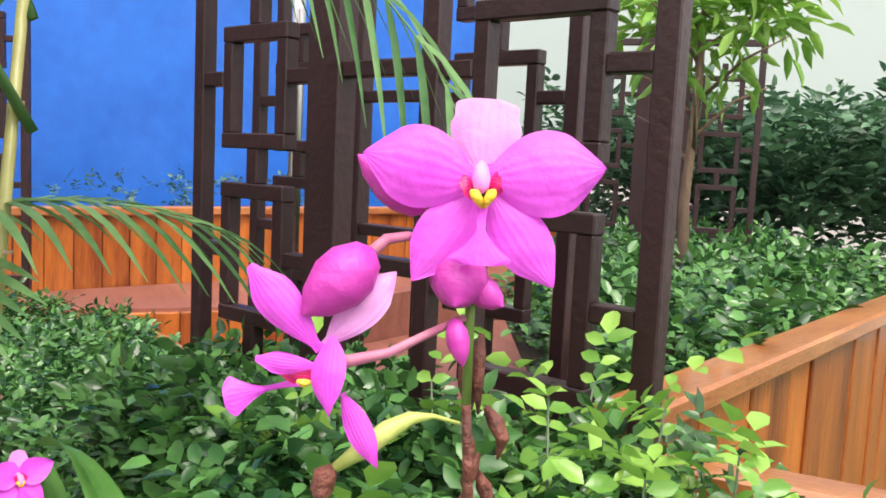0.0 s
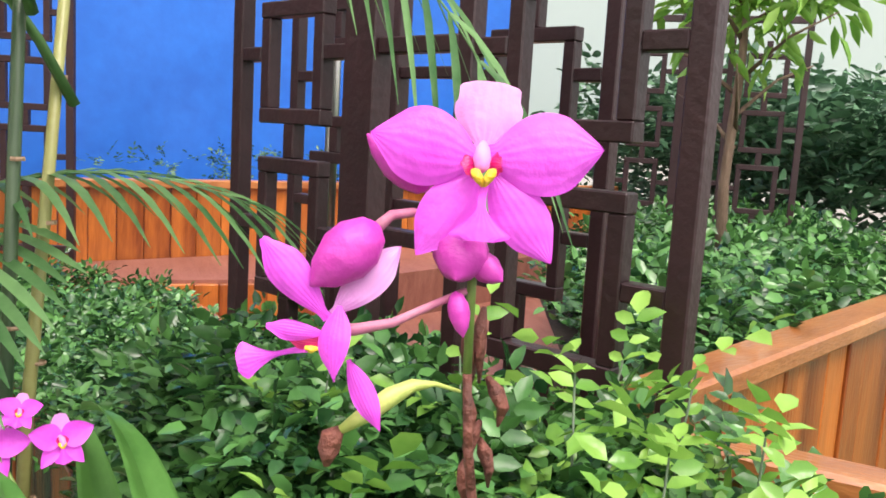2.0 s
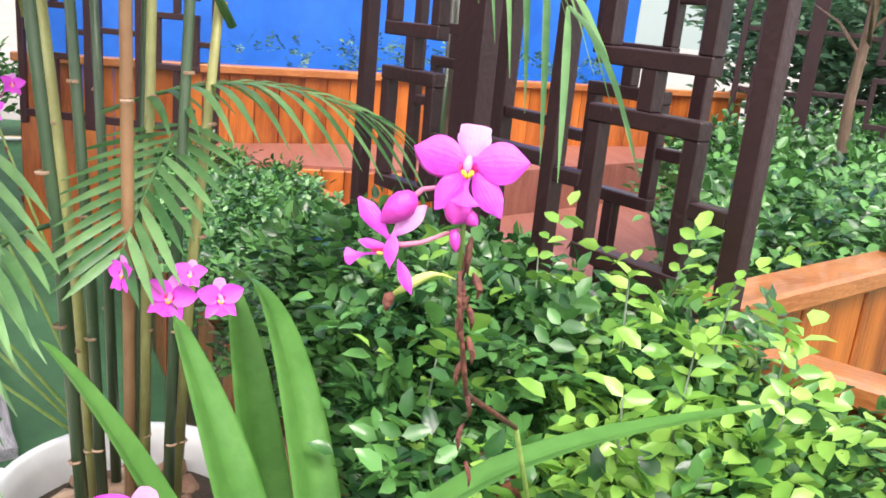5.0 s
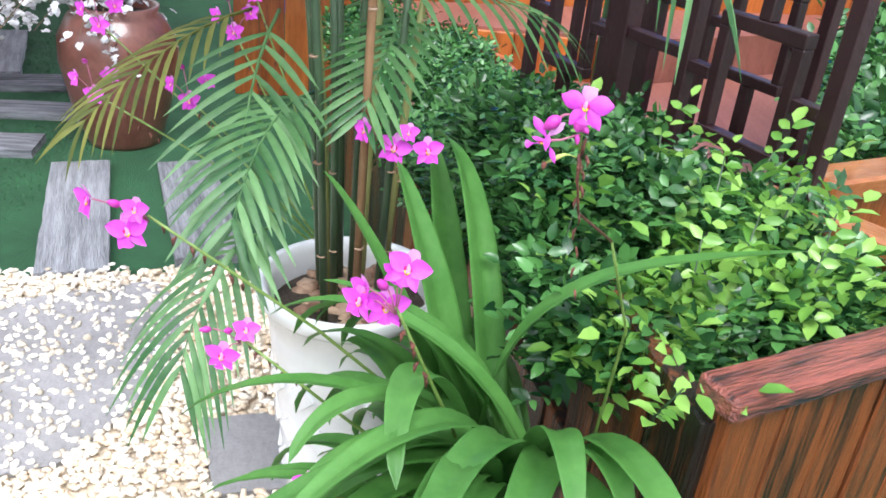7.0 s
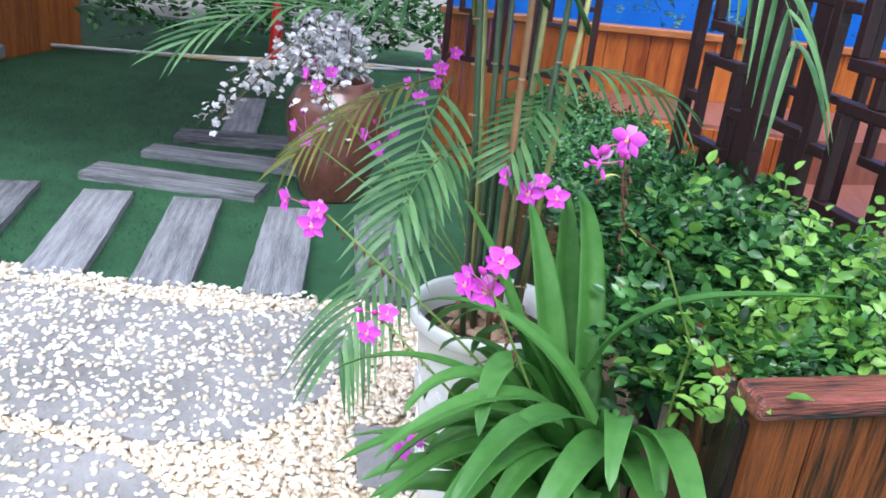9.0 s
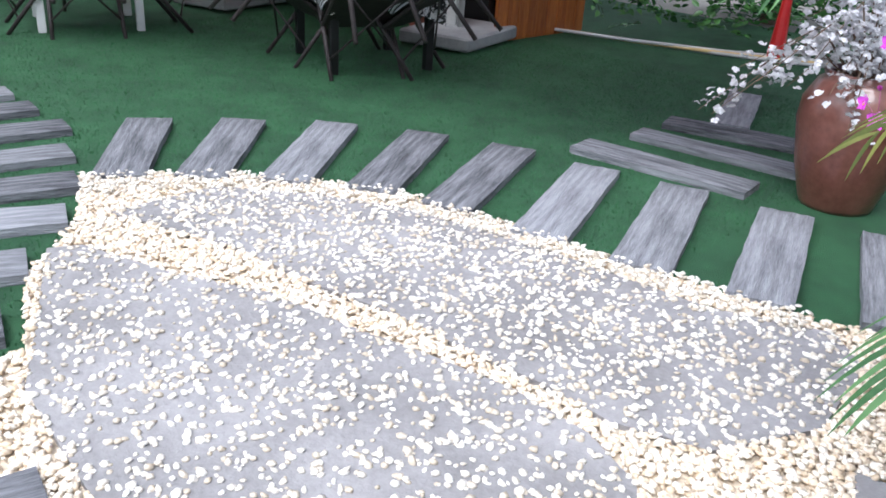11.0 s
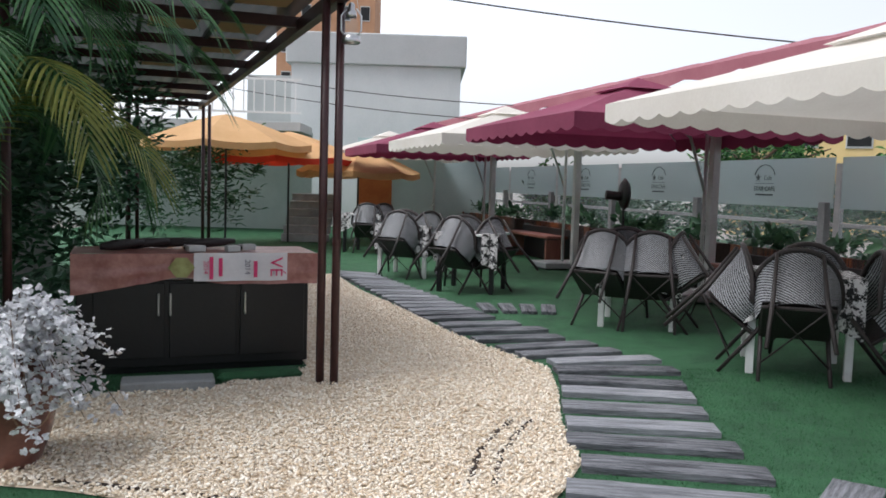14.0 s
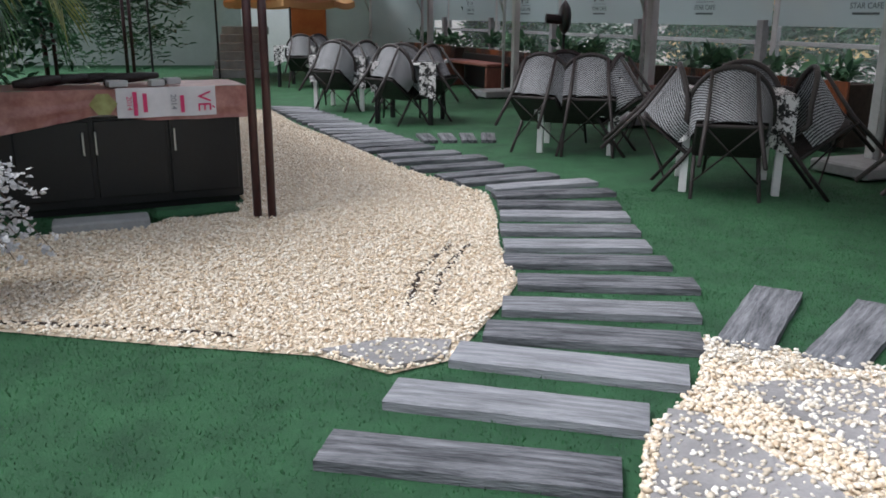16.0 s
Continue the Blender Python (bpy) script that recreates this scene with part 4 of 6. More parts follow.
# buds
bud_at((-18.6, -11.8, -1.5), (-31.4, -23.7, -4), 10.6)
thread("pedicel", [(-1.5, -18, 8), (-6, -10.5, 7), (-12.5, -9.2, 4), (-16.5, -10.0, 1), (-19, -12.4, -1.5)], [0.8, 0.8, 0.9, 1.0, 1.2], STALK_PINK, "mauve pedicel")
bud_at((-9.5, -5, 7), (-21.2, 5.2, 6), 7.4)
thread("pedicel", [(-1.5, -18, 8), (-5, -9, 8), (-10, -4.5, 7)], [0.7, 0.7, 0.9], STALK_PINK, "mauve pedicel")
bud_at((-3, -12.5, 8), (-4.6, -21.8, 0), 10.6, "half-open magenta bud")
bud_at((-1.5, -17, 7), (4.0, -21.6, 3), 5.6)
bud_at((-4.6, -23.4, 4), (-3.0, -32.0, 3), 4.2)
# stalk with dried bracts
BEND, LOW = Vector((1.689, 0.053, 0.987)) - FOOT, Vector((1.787, -0.013, 0.825)) - FOOT
part("stalk", Geo().tube([(0, 0, 0), LOW, LOW.lerp(BEND, 0.5), BEND], [0.0024, 0.0020, 0.0017, 0.0015], 10), STALK, hero, smooth=True)
part("dried_stalk", Geo().tube([BEND, BEND.lerp(spot(1, -80, 26), 0.5), spot(1, -80, 26), spot(-1.8, -52, 13), spot(-2.2, -38, 9)], [0.0015, 0.0014, 0.0012, 0.0010, 0.0009], 10), WITHERED, hero, "dried brown upper stalk", True)
part("flower_stem", Geo().tube([spot(-2.2, -38, 9), spot(-1.6, -22, 7.5), spot(-1.0, -12, 7)], [0.0009, 0.0009, 0.0008], 10), STALK, hero, smooth=True)
for r, u, ln, lean, wide in ((0.6, -25.4, 14, -0.05, 2.9), (-2.6, -31, 10, 0.1, 2.6), (1.6, -38, 9, 0.35, 3.2), (0.2, -46, 8, -0.3, 2.8), (-1.6, -41, 12, 0.02, 2.4), (0.4, -49, 9, 0.2, 3.0), (-1.8, -52, 9, -0.1, 3.0), (0.6, -60, 10, 0.25, 2.6), (-0.8, -68, 10, -0.2, 2.6), (0.8, -79, 10, 0.2, 2.4), (0.4, -90, 10, -0.15, 2.4), (1.6, -103, 9, 0.25, 2.2), (2.6, -117, 9, -0.2, 2.2), (4.2, -132, 8, 0.2, 2.0)):
    f = 8 + abs(u) * 0.24
    pts = [spot(r, u, f), spot(r + lean * ln * 0.5, u - ln * 0.3, f - 1.2), spot(r + lean * ln * 0.9, u - ln * 0.65, f - 0.6), spot(r + lean * ln * 0.7, u - ln, f + 0.2)]
    g = Geo().tube(pts, [0.0005, wide * 0.0005, wide * 0.00042, 0.0003], 9)
    g.v = [tuple(Vector(q) + Vector((noise.noise(Vector(q) * 700), noise.noise(Vector(q) * 700 + Vector((9, 0, 0))), 0)) * 0.0007) for q in g.v]
    part("withered_bract", g, WITHERED, hero, "withered red-brown bract", True)
thread("seed_pod", [(-3.4, -41.4, 9), (-8, -40.3, 7), (-12, -40.8, 5), (-16, -43.0, 3.5), (-20, -46.0, 3), (-25.3, -49.6, 3)], [0.35, 0.5, 1.3, 1.9, 1.9, 0.9], POD, "pale green ribbed seed pod")
thread("withered_tip", [(-25.4, -49.4, 3), (-27, -50.8, 3), (-27.6, -53.4, 3), (-28.0, -56.4, 3)], [0.9, 2.2, 2.1, 0.6], WITHERED, "dried brown flower at the pod's end")

V = Vector
orchid_spray("orchid_stalk", "orchid stalk with magenta flowers beside the pot", (1.65, 0.262, 0.915), (1.85, 0.1, 0.42),
             [((0.012, 0.01, -0.005), (-1, -0.1, 0.25), 1.05, 1), ((0.012, 0.03, 0.012), (-0.6, 0.9, 0.1), 0.85, 0.6), ((0.0, -0.01, 0.045), (-1, 0.2, 0.4), 1.0, 0.9), ((0.01, 0.0, 0.035), (-0.9, 0.4, 0.1), 0.7, 0.5), ((0.0, 0.01, 0.02), (-0.4, 0.5, 0.7), 0.8, 0), ((0.01, 0.035, 0.0), (-0.8, 0.5, 0.1), 0.9, 0.8)], R)
orchid_spray("orchid_stalk", "low orchid stalk with magenta flowers over the gravel", (1.83, 0.455, 0.745), (1.88, 0.14, 0.45),
             [((-0.01, 0.02, -0.02), (-1, 0.1, 0.1), 1.0, 1), ((-0.01, -0.01, 0.02), (-0.9, -0.2, 0.5), 0.8, 0.7), ((0, 0.035, 0.01), (-0.5, 1, 0.1), 0.7, 0), ((0, 0.01, 0.01), (-0.8, 0.4, 0.4), 0.7, 0)], R)
orchid_spray("orchid_stalk", "low orchid stalk drooping with two magenta flowers", (1.685, 0.345, 0.635), (1.85, 0.1, 0.42),
             [((-0.01, 0.02, -0.01), (-1, 0.3, 0.1), 0.8, 0.7), ((-0.01, 0.0, 0.02), (-0.8, 0.2, 0.5), 0.9, 0.8)], R)
orchid_spray("orchid_stalk", "orchid stalk with magenta flowers by the palm fronds", (1.82, 0.555, 0.91), (1.95, 0.15, 0.5),
             [((-0.01, 0.02, -0.015), (-1, 0.1, 0.2), 1.1, 1), ((-0.01, 0.06, 0.02), (-0.7, 0.8, 0.1), 1.0, 0.6), ((0, 0.03, 0.01), (-0.6, 0.6, 0.5), 0.8, 0), ((-0.01, 0.01, 0.012), (-1, 0, 0.4), 0.8, 0.6)], R)
orchid_spray("orchid_stalk", "orchid stalk with magenta flowers deep among leaves", (2.155, 0.285, 0.895), (2.08, 0.14, 0.5),
             [((0, 0, 0), (-1, 0.1, 0.3), 1.2, 1), ((0.0, -0.05, 0.0), (-1, -0.3, 0.3), 1.1, 0.9), ((0, 0.045, 0.025), (-0.7, 0.8, 0.2), 1.0, 0.7), ((0, -0.02, 0.025), (-0.8, 0, 0.6), 0.8, 0.6)], R)
for tip in ((2.613, 0.627, 0.940), (2.685, 0.600, 1.004), (2.628, 0.895, 0.926), (2.500, 0.869, 0.824), (2.464, 0.679, 0.840)):
    orchid_spray("orchid_stalk", "magenta orchid flowers behind the palm", tip, (2.5, 0.4, 0.5),
                 [((0, 0, 0), (-1, 0.1, 0.3), 0.95, 0.9), ((0.0, 0.03, 0.03), (-0.8, 0.7, 0.2), 0.85, 0.6), ((0, -0.03, 0.04), (-0.8, -0.6, 0.4), 0.85, 0.7), ((0, 0.01, 0.06), (-0.8, 0, 0.5), 0.8, 0)], R)

plant = thing("orchid_plant", "orchid clump with broad pleated green leaves at the planter", "plant", Matrix.Translation((1.80, 0.08, 0.0)))
for k in range(58):
    g = Geo()
    az = radians(R.uniform(115, 205) if k < 28 else R.uniform(0, 100))
    strap(g, (R.uniform(-0.05, 0.05), R.uniform(-0.05, 0.06), 0.42 + R.uniform(-0.14, 0.14)), az, R.uniform(0.38, 0.6), radians(R.uniform(48, 84)), R.uniform(0.03, 0.05), radians(R.uniform(105, 165)), R.uniform(-0.7, 0.7))
    part("leaf", g, BLADE, plant, smooth=True)
CLUMP = Vector((1.80, 0.08, 0.0))
for pts, w, turn in (([(1.840, 0.130, 0.550), (1.841, 0.157, 0.887), (1.820, -0.036, 0.895), (1.831, -0.223, 0.927)], 0.048, -0.2),
                         ([(1.900, 0.140, 0.500), (1.991, 0.210, 0.782), (2.120, 0.279, 0.888)], 0.062, 0.3),
                         ([(1.900, 0.140, 0.500), (1.954, 0.289, 0.829), (1.981, 0.374, 0.918)], 0.050, 0.2),
                         ([(1.830, 0.100, 0.450), (1.990, 0.131, 0.782), (2.179, 0.168, 0.931), (2.249, 0.225, 0.887)], 0.055, 0.5),
                         ([(1.830, 0.100, 0.450), (1.885, 0.172, 0.793), (1.880, 0.360, 0.809)], 0.040, 0.1),
                         ([(1.830, 0.100, 0.450), (1.825, 0.193, 0.787), (1.757, 0.272, 0.815), (1.600, 0.247, 0.725)], 0.050, 0.0),
                         ([(1.830, 0.100, 0.450), (1.753, 0.091, 0.772), (1.661, 0.253, 0.810), (1.550, 0.374, 0.691)], 0.050, 0.1),
                         ([(1.830, 0.100, 0.450), (1.744, 0.068, 0.763), (1.607, 0.184, 0.816), (1.504, 0.236, 0.736)], 0.048, 0.0),
                         ([(1.830, 0.100, 0.450), (1.751, 0.055, 0.778), (1.608, 0.083, 0.828), (1.519, 0.073, 0.747)], 0.042, 0.0),
                         ([(1.830, 0.100, 0.450), (1.731, 0.031, 0.751), (1.619, 0.028, 0.805), (1.550, 0.008, 0.721)], 0.042, 0.0),
                         ([(1.830, 0.100, 0.450), (1.809, 0.189, 0.760), (1.742, 0.334, 0.765), (1.677, 0.370, 0.682)], 0.045, 0.1),
                         ([(1.830, 0.100, 0.450), (1.729, 0.138, 0.730), (1.667, 0.291, 0.735), (1.592, 0.440, 0.636)], 0.050, 0.1),
                         ([(1.900, 0.140, 0.500), (2.189, 0.204, 0.816), (2.285, 0.227, 0.870)], 0.055, 0.4)):
    g = Geo()
    strap_path(g, [Vector(q) - CLUMP for q in pts], w, turn)
    part("leaf", g, BLADE, plant, smooth=True)
part("pseudobulb", Geo().lathe([(0.09, 0.0), (0.11, 0.06), (0.09, 0.2), (0.05, 0.4), (0.01, 0.45)], 14, wob=0.15), CANE, plant, "green leaf bases", True)


# ---- palms ----
def frond(g, base, az, length, rise, droop, leaflet, n=22, w=0.02, hang=0.3):
    d = Vector((math.cos(az), math.sin(az), 0))
    s = Vector((-d.y, d.x, 0))
    p, a = Vector(base), rise
    pts = []
    for i in range(n + 1):
        pts.append((p.copy(), a))
        p = p + (d * math.cos(a) + Vector((0, 0, math.sin(a)))) * (length / n)
        a -= droop / n * (0.3 + 1.4 * i / n)
    g.tube([q for q, _ in pts[::2]], [0.006 * (1 - 0.8 * i / (n / 2)) for i in range(len(pts[::2]))], 5)
    for i in range(3, n + 1):
        q, a = pts[i]
        t = i / n
        fw = d * math.cos(a) + Vector((0, 0, math.sin(a)))
        up = Vector((0, 0, math.cos(a))) - d * math.sin(a)
        ln = leaflet * (0.55 + 0.6 * math.sin(math.pi * min(1, t * 0.95))) * R.uniform(0.9, 1.1)
        for k in (-1, 1):
            o = (fw * (0.55 + 0.5 * t) + s * k * (1.0 - 0.35 * t) + up * 0.18).normalized()
            b = fw.cross(o).normalized()
            wd = (fw - o * fw.dot(o)).normalized()
            v = []
            for j in range(6):
                u = j / 5
                c = q + o * ln * u - Vector((0, 0, 1)) * hang * ln * u * u
                ww = w * math.sin(math.pi * (0.12 + 0.88 * u)) ** 0.8 * 0.5 if j < 5 else 0.0004
                v += [c + wd * ww + b * ww * 0.3, c, c - wd * ww + b * ww * 0.3]
            f = []
            for j in range(5):
                f += [(j * 3, j * 3 + 3, j * 3 + 4, j * 3 + 1), (j * 3 + 1, j * 3 + 4, j * 3 + 5, j * 3 + 2)]
            g.add(v, f)


POTX, POTY = 2.33, 0.355
pot = thing("plant_pot", "white glazed plastic plant pot with moulded pattern", "pot", Matrix.Translation((POTX, POTY, 0.0)))
part("body", Geo().lathe([(0.0, 0.0), (0.108, 0.0), (0.113, 0.01), (0.132, 0.24), (0.152, 0.47), (0.156, 0.515), (0.163, 0.52), (0.176, 0.535), (0.178, 0.555), (0.171, 0.565), (0.16, 0.56), (0.153, 0.535), (0.148, 0.49)], 48), POT, pot, smooth=True)
g = Geo()
for row in range(3):
    for k in range(12):
        a = 2 * math.pi * (k + row * 0.5) / 12
        z = 0.17 + 0.1 * row
        r0 = 0.113 + 0.085 * z
        g.box(Matrix.Rotation(a, 4, "Z") @ pose(r0, 0, z, 45, 0, 0), 0.008, 0.045, 0.045, 0.002)
part("moulding", g, POT, pot)["kind"] = "stuff"
part("soil", Geo().lathe([(0.15, 0.5), (0.1, 0.515), (0.0, 0.51)], 24), SOIL, pot, "dark potting soil")
pebbles("pot_stones", [(POTX - 0.12, POTY - 0.07), (POTX + 0.12, POTY - 0.07), (POTX + 0.1, POTY + 0.09), (POTX - 0.1, POTY + 0.09)], 80, 0.024, STONE_BROWN, "brown river stones on the pot's soil", RNG, z=0.508)
areca = thing("areca_palm", "tall areca palm with green canes in the white pot", "palm", Matrix.Translation((POTX, POTY, 0.50)))
for k in range(11):
    a = k * 2.4
    r0 = 0.02 + 0.075 * (k % 5) / 4
    x, y = r0 * math.cos(a), r0 * math.sin(a)
    h = R.uniform(0.85, 1.3)
    lx, ly = x * (1.5 + R.uniform(0.2, 1.2)), y * (1.5 + R.uniform(0.2, 1.2))
    m_ = (CANE, CANE, CANE_YELLOW, CANE, CANE_BROWN, CANE, CANE_YELLOW, CANE)[k % 8]
    pts = [(x, y, -0.02), (x * 0.7 + lx * 0.3, y * 0.7 + ly * 0.3, h * 0.4), (lx, ly, h)]
    part("cane", Geo().tube(pts, [0.0075, 0.0068, 0.005], 8), m_, areca, smooth=True)
    for j in range(1, 6):
        q = Vector(pts[0]).lerp(Vector(pts[2]), j / 6.3)
        part("node_ring", Geo().lathe([(0.0068, -0.002), (0.0088 - 0.0004 * j, 0.0), (0.0066, 0.002)], 8, Matrix.Translation(q)), STONE_BROWN, areca, "brown ring on the cane")
    for j in range(3):
        g = Geo()
        az = (a + R.uniform(-0.7, 0.7) + j * 2.2) % (2 * math.pi)
        if 3.3 < az < 6.0:
            continue
        frond(g, (lx, ly, h * (1.0 - 0.12 * j)), az, R.uniform(0.42, 0.62), radians(R.uniform(35, 75)), radians(R.uniform(90, 140)), R.uniform(0.14, 0.2), 14, 0.014)
        part("frond", g, PALM_LEAF if k % 6 else PALM_YELLOW, areca, smooth=True)


def frond_path(g, pts, leaflet, n=15, w=0.015, hang=0.25):
    """A frond whose midrib bends through three places, with paired leaflets."""
    a, m, b = (Vector(q) for q in pts)
    rib = [a * (1 - t) ** 2 + m * 2 * t * (1 - t) + b * t * t for t in (i / n for i in range(n + 1))]
    g.tube(rib[::2] + [rib[-1]], [0.0032 * (1 - 0.8 * i / (n / 2 + 1)) for i in range(len(rib[::2]) + 1)], 5)
    for i in range(2, n + 1):
        fw = (rib[i] - rib[i - 1]).normalized()
        s = fw.cross(Vector((0, 0, 1))).normalized()
        up = s.cross(fw)
        t = i / n
        ln = leaflet * (0.6 + 0.5 * math.sin(math.pi * min(1, t * 0.9 + 0.05))) * R.uniform(0.88, 1.1)
        for k in (-1, 1):
            o = (fw * (0.55 + 0.6 * t) + s * k * (1.0 - 0.3 * t) + up * 0.15).normalized()
            nor = fw.cross(o).normalized()
            wd = (fw - o * fw.dot(o)).normalized()
            v, fc = [], []
            for j in range(6):
                u = j / 5
                c = rib[i] + o * ln * u - Vector((0, 0, hang * ln * u * u))
                ww = w * math.sin(math.pi * (0.12 + 0.88 * u)) ** 0.8 * 0.5 if j < 5 else 0.0004
                v += [c + wd * ww + nor * ww * 0.3, c, c - wd * ww + nor * ww * 0.3]
            for j in range(5):
                fc += [(j * 3, j * 3 + 3, j * 3 + 4, j * 3 + 1), (j * 3 + 1, j * 3 + 4, j * 3 + 5, j * 3 + 2)]
            g.add(v, fc)


POT_TOP = Vector((POTX, POTY, 0.50))
for pts, ln, hang, m_ in (([(2.315, 0.488, 1.053), (2.181, 0.525, 0.970), (1.980, 0.492, 0.793)], 0.15, 0.25, PALM_LEAF),
                          ([(2.212, 0.474, 0.724), (2.074, 0.565, 0.721), (1.964, 0.572, 0.597)], 0.14, 0.70, PALM_LEAF),
                          ([(2.393, 0.281, 1.060), (2.283, 0.310, 1.028), (2.174, 0.336, 0.939)], 0.12, 0.12, PALM_LEAF),
                          ([(2.450, 0.559, 1.022), (2.359, 0.676, 0.995), (2.229, 0.782, 0.869)], 0.13, 0.40, PALM_YELLOW),
                          ([(2.401, 0.557, 1.110), (2.185, 0.766, 1.230), (1.996, 0.883, 1.116)], 0.17, 0.25, PALM_LEAF),
                          ([(2.374, 0.387, 1.054), (2.355, 0.225, 1.140), (2.297, 0.071, 1.082)], 0.15, 0.60, PALM_LEAF),
                          ([(2.380, 0.300, 1.500), (2.360, 0.000, 1.520), (2.112, -0.101, 1.227)], 0.16, 0.90, PALM_LEAF),
                          ([(2.239, 0.422, 0.945), (2.123, 0.479, 0.957), (1.969, 0.492, 0.841)], 0.12, 0.30, PALM_LEAF)):
    g = Geo()
    frond_path(g, [Vector(q) - POT_TOP for q in pts], ln, 13, 0.0115, hang)
    part("frond", g, m_, areca, smooth=True)


# ---- jars with white blossom ----
def jar(x, y, h, r, label, blossoms, rng, lean, wide=1.0):
    j = thing("jar", label, "jar", Matrix.Translation((x, y, 0)), group="glazed jars")
    part("body", Geo().lathe([(0.0, 0.0), (0.62 * r, 0.0), (0.66 * r, 0.02), (0.86 * r, 0.3 * h), (r, 0.62 * h), (0.98 * r, 0.78 * h), (0.8 * r, 0.92 * h), (0.7 * r, 0.95 * h), (0.74 * r, h), (0.66 * r, h), (0.6 * r, 0.9 * h)], 40), JAR, j, smooth=True)
    part("soil", Geo().lathe([(0.62 * r, 0.93 * h), (0.0, 0.95 * h)], 20), SOIL, j)
    g = Geo()
    for k in range(16):
        t = 2 * math.pi * k / 16
        a = math.radians(-35)
        c = Vector((math.cos(a), math.sin(a), 0))
        s_ = Vector((-c.y, c.x, 0))
        t2 = 2 * math.pi * (k + 1) / 16
        rr = 0.22 * r / 0.23
        g.bar(c * (r * 0.985) + s_ * rr * 0.42 * math.cos(t) + V((0, 0, 0.6 * h + 0.1 * math.sin(t))), c * (r * 0.985) + s_ * rr * 0.42 * math.cos(t2) + V((0, 0, 0.6 * h + 0.1 * math.sin(t2))), 0.006, 0.006)
    part("ring_relief", g, STONE_BROWN, j, "raised round ornament")
    b = thing("blossom_branches", "white silk blossom branches spilling from the jar", "blossom", Matrix.Translation((x, y, h * 0.9)), group="white blossom")
    tw = Geo()
    cs = []
    for k in range(34):
        a = rng.uniform(0, 2 * math.pi)
        out = rng.uniform(0.15, 0.45) * wide
        up = rng.uniform(0.05, 0.5)
        e = V((math.cos(a) * out + lean[0] * out, math.sin(a) * out + lean[1] * out, up - out * 0.6 + lean[2]))
        m_ = V((e.x * 0.45, e.y * 0.45, max(0.16, up * 0.75)))
        pts = [V((0.2 * r * math.cos(a), 0.2 * r * math.sin(a), 0)), m_, e]
        tw.tube(pts, [0.004, 0.003, 0.0015], 5)
        for q in range(blossoms):
            t = rng.uniform(0.25, 1.0)
            c = pts[0].lerp(pts[1], min(1, t * 2)) if t < 0.5 else pts[1].lerp(pts[2], t * 2 - 1)
            cs.append(c + V((rng.gauss(0, 0.025), rng.gauss(0, 0.025), rng.gauss(0, 0.025))))
    part("twig", tw, BARK, b, "thin grey twigs")
    c = np.array([tuple(q) for q in cs])
    bl = leaf_cloud("blossom", c, RNG.standard_normal((len(c), 3)), 0.024, 0.024, BLOSSOM, "", RNG, "blossom", 6, 0.004)
    for key in ("label", "category"):
        if key in bl:
            del bl[key]
    bl.parent = b
    return j


jar(4.40, 1.50, 0.58, 0.235, "brown glazed jar standing on turf beyond the palm", 26, R, (-0.1, 0.5, -0.05))
jar(-1.27, 4.22, 0.5, 0.225, "brown glazed jar with ring ornament by the gravel", 80, R, (0.4, -0.25, -0.1), 1.15)
g = Geo()
g.lathe([(0.0, 0.0), (0.3, 0.0), (0.31, 0.02), (0.29, 0.04), (0.0, 0.04)], 30, Matrix.Translation((-1.5, 4.1, -0.02)))
solo("stone_disc", g, CONCRETE, "dark stone slab under the jar", "slab")

# ---- counter with cloth, banner and phones ----
CM = Matrix.Translation((-1.62, 5.82, 0)) @ Matrix.Rotation(math.atan2(0.52, 1.42), 4, "Z")
counter = thing("bar_counter", "black painted counter with three doors and steel handles", "counter", CM)
part("body", Geo().box(pose(0.75, 0.27, 0.34), 1.5, 0.5, 0.58, 0.006), BLACK_PAINT, counter)
for i, x in enumerate((0.32, 0.79, 1.25)):
    d = part("door", Geo().box(pose(x, 0.012, 0.36), 0.44, 0.02, 0.5, 0.004), BLACK_PAINT, counter)
    hx = (0.5, 0.575, 1.06)[i] - 0.0
    part("handle", Geo().box(pose(hx, -0.012, 0.47), 0.014, 0.02, 0.15, 0.004), STEEL, d, "steel bar handle")
part("plinth", Geo().box(pose(0.75, 0.29, 0.028), 1.46, 0.44, 0.05), BLACK_PAINT, counter)
cl = thing("table_cloth", "shiny brown-pink cloth draped over the counter", "cloth", CM)
g = Geo()
g.grid(lambda u, v: Vector((-0.03 + 1.58 * u, -0.03 + 0.012 * math.sin(u * 30) + 0.03 * noise.noise(Vector((u * 9, v * 4, 1))) * v, 0.81 - (0.81 - (0.60 + 0.05 * math.exp(-((u - 0.42) / 0.12) ** 2) - 0.06 * max(0, 0.25 - u) * 4)) * v)), 60, 10)
g.grid(lambda u, v: Vector((-0.03 + 1.58 * u, -0.03 + 0.6 * v, 0.81 + 0.006 * noise.noise(Vector((u * 6, v * 5, 3))))), 40, 12)
part("drape", g, CLOTH, cl, smooth=True)
part("banner", Geo().grid(lambda u, v: Vector((0.72 + 0.62 * u, -0.043 + 0.012 * math.sin((0.72 + 0.62 * u + 0.03) / 1.58 * 30), 0.815 - 0.19 * v)), 30, 4), PAPER, cl, "white printed banner strip", True)


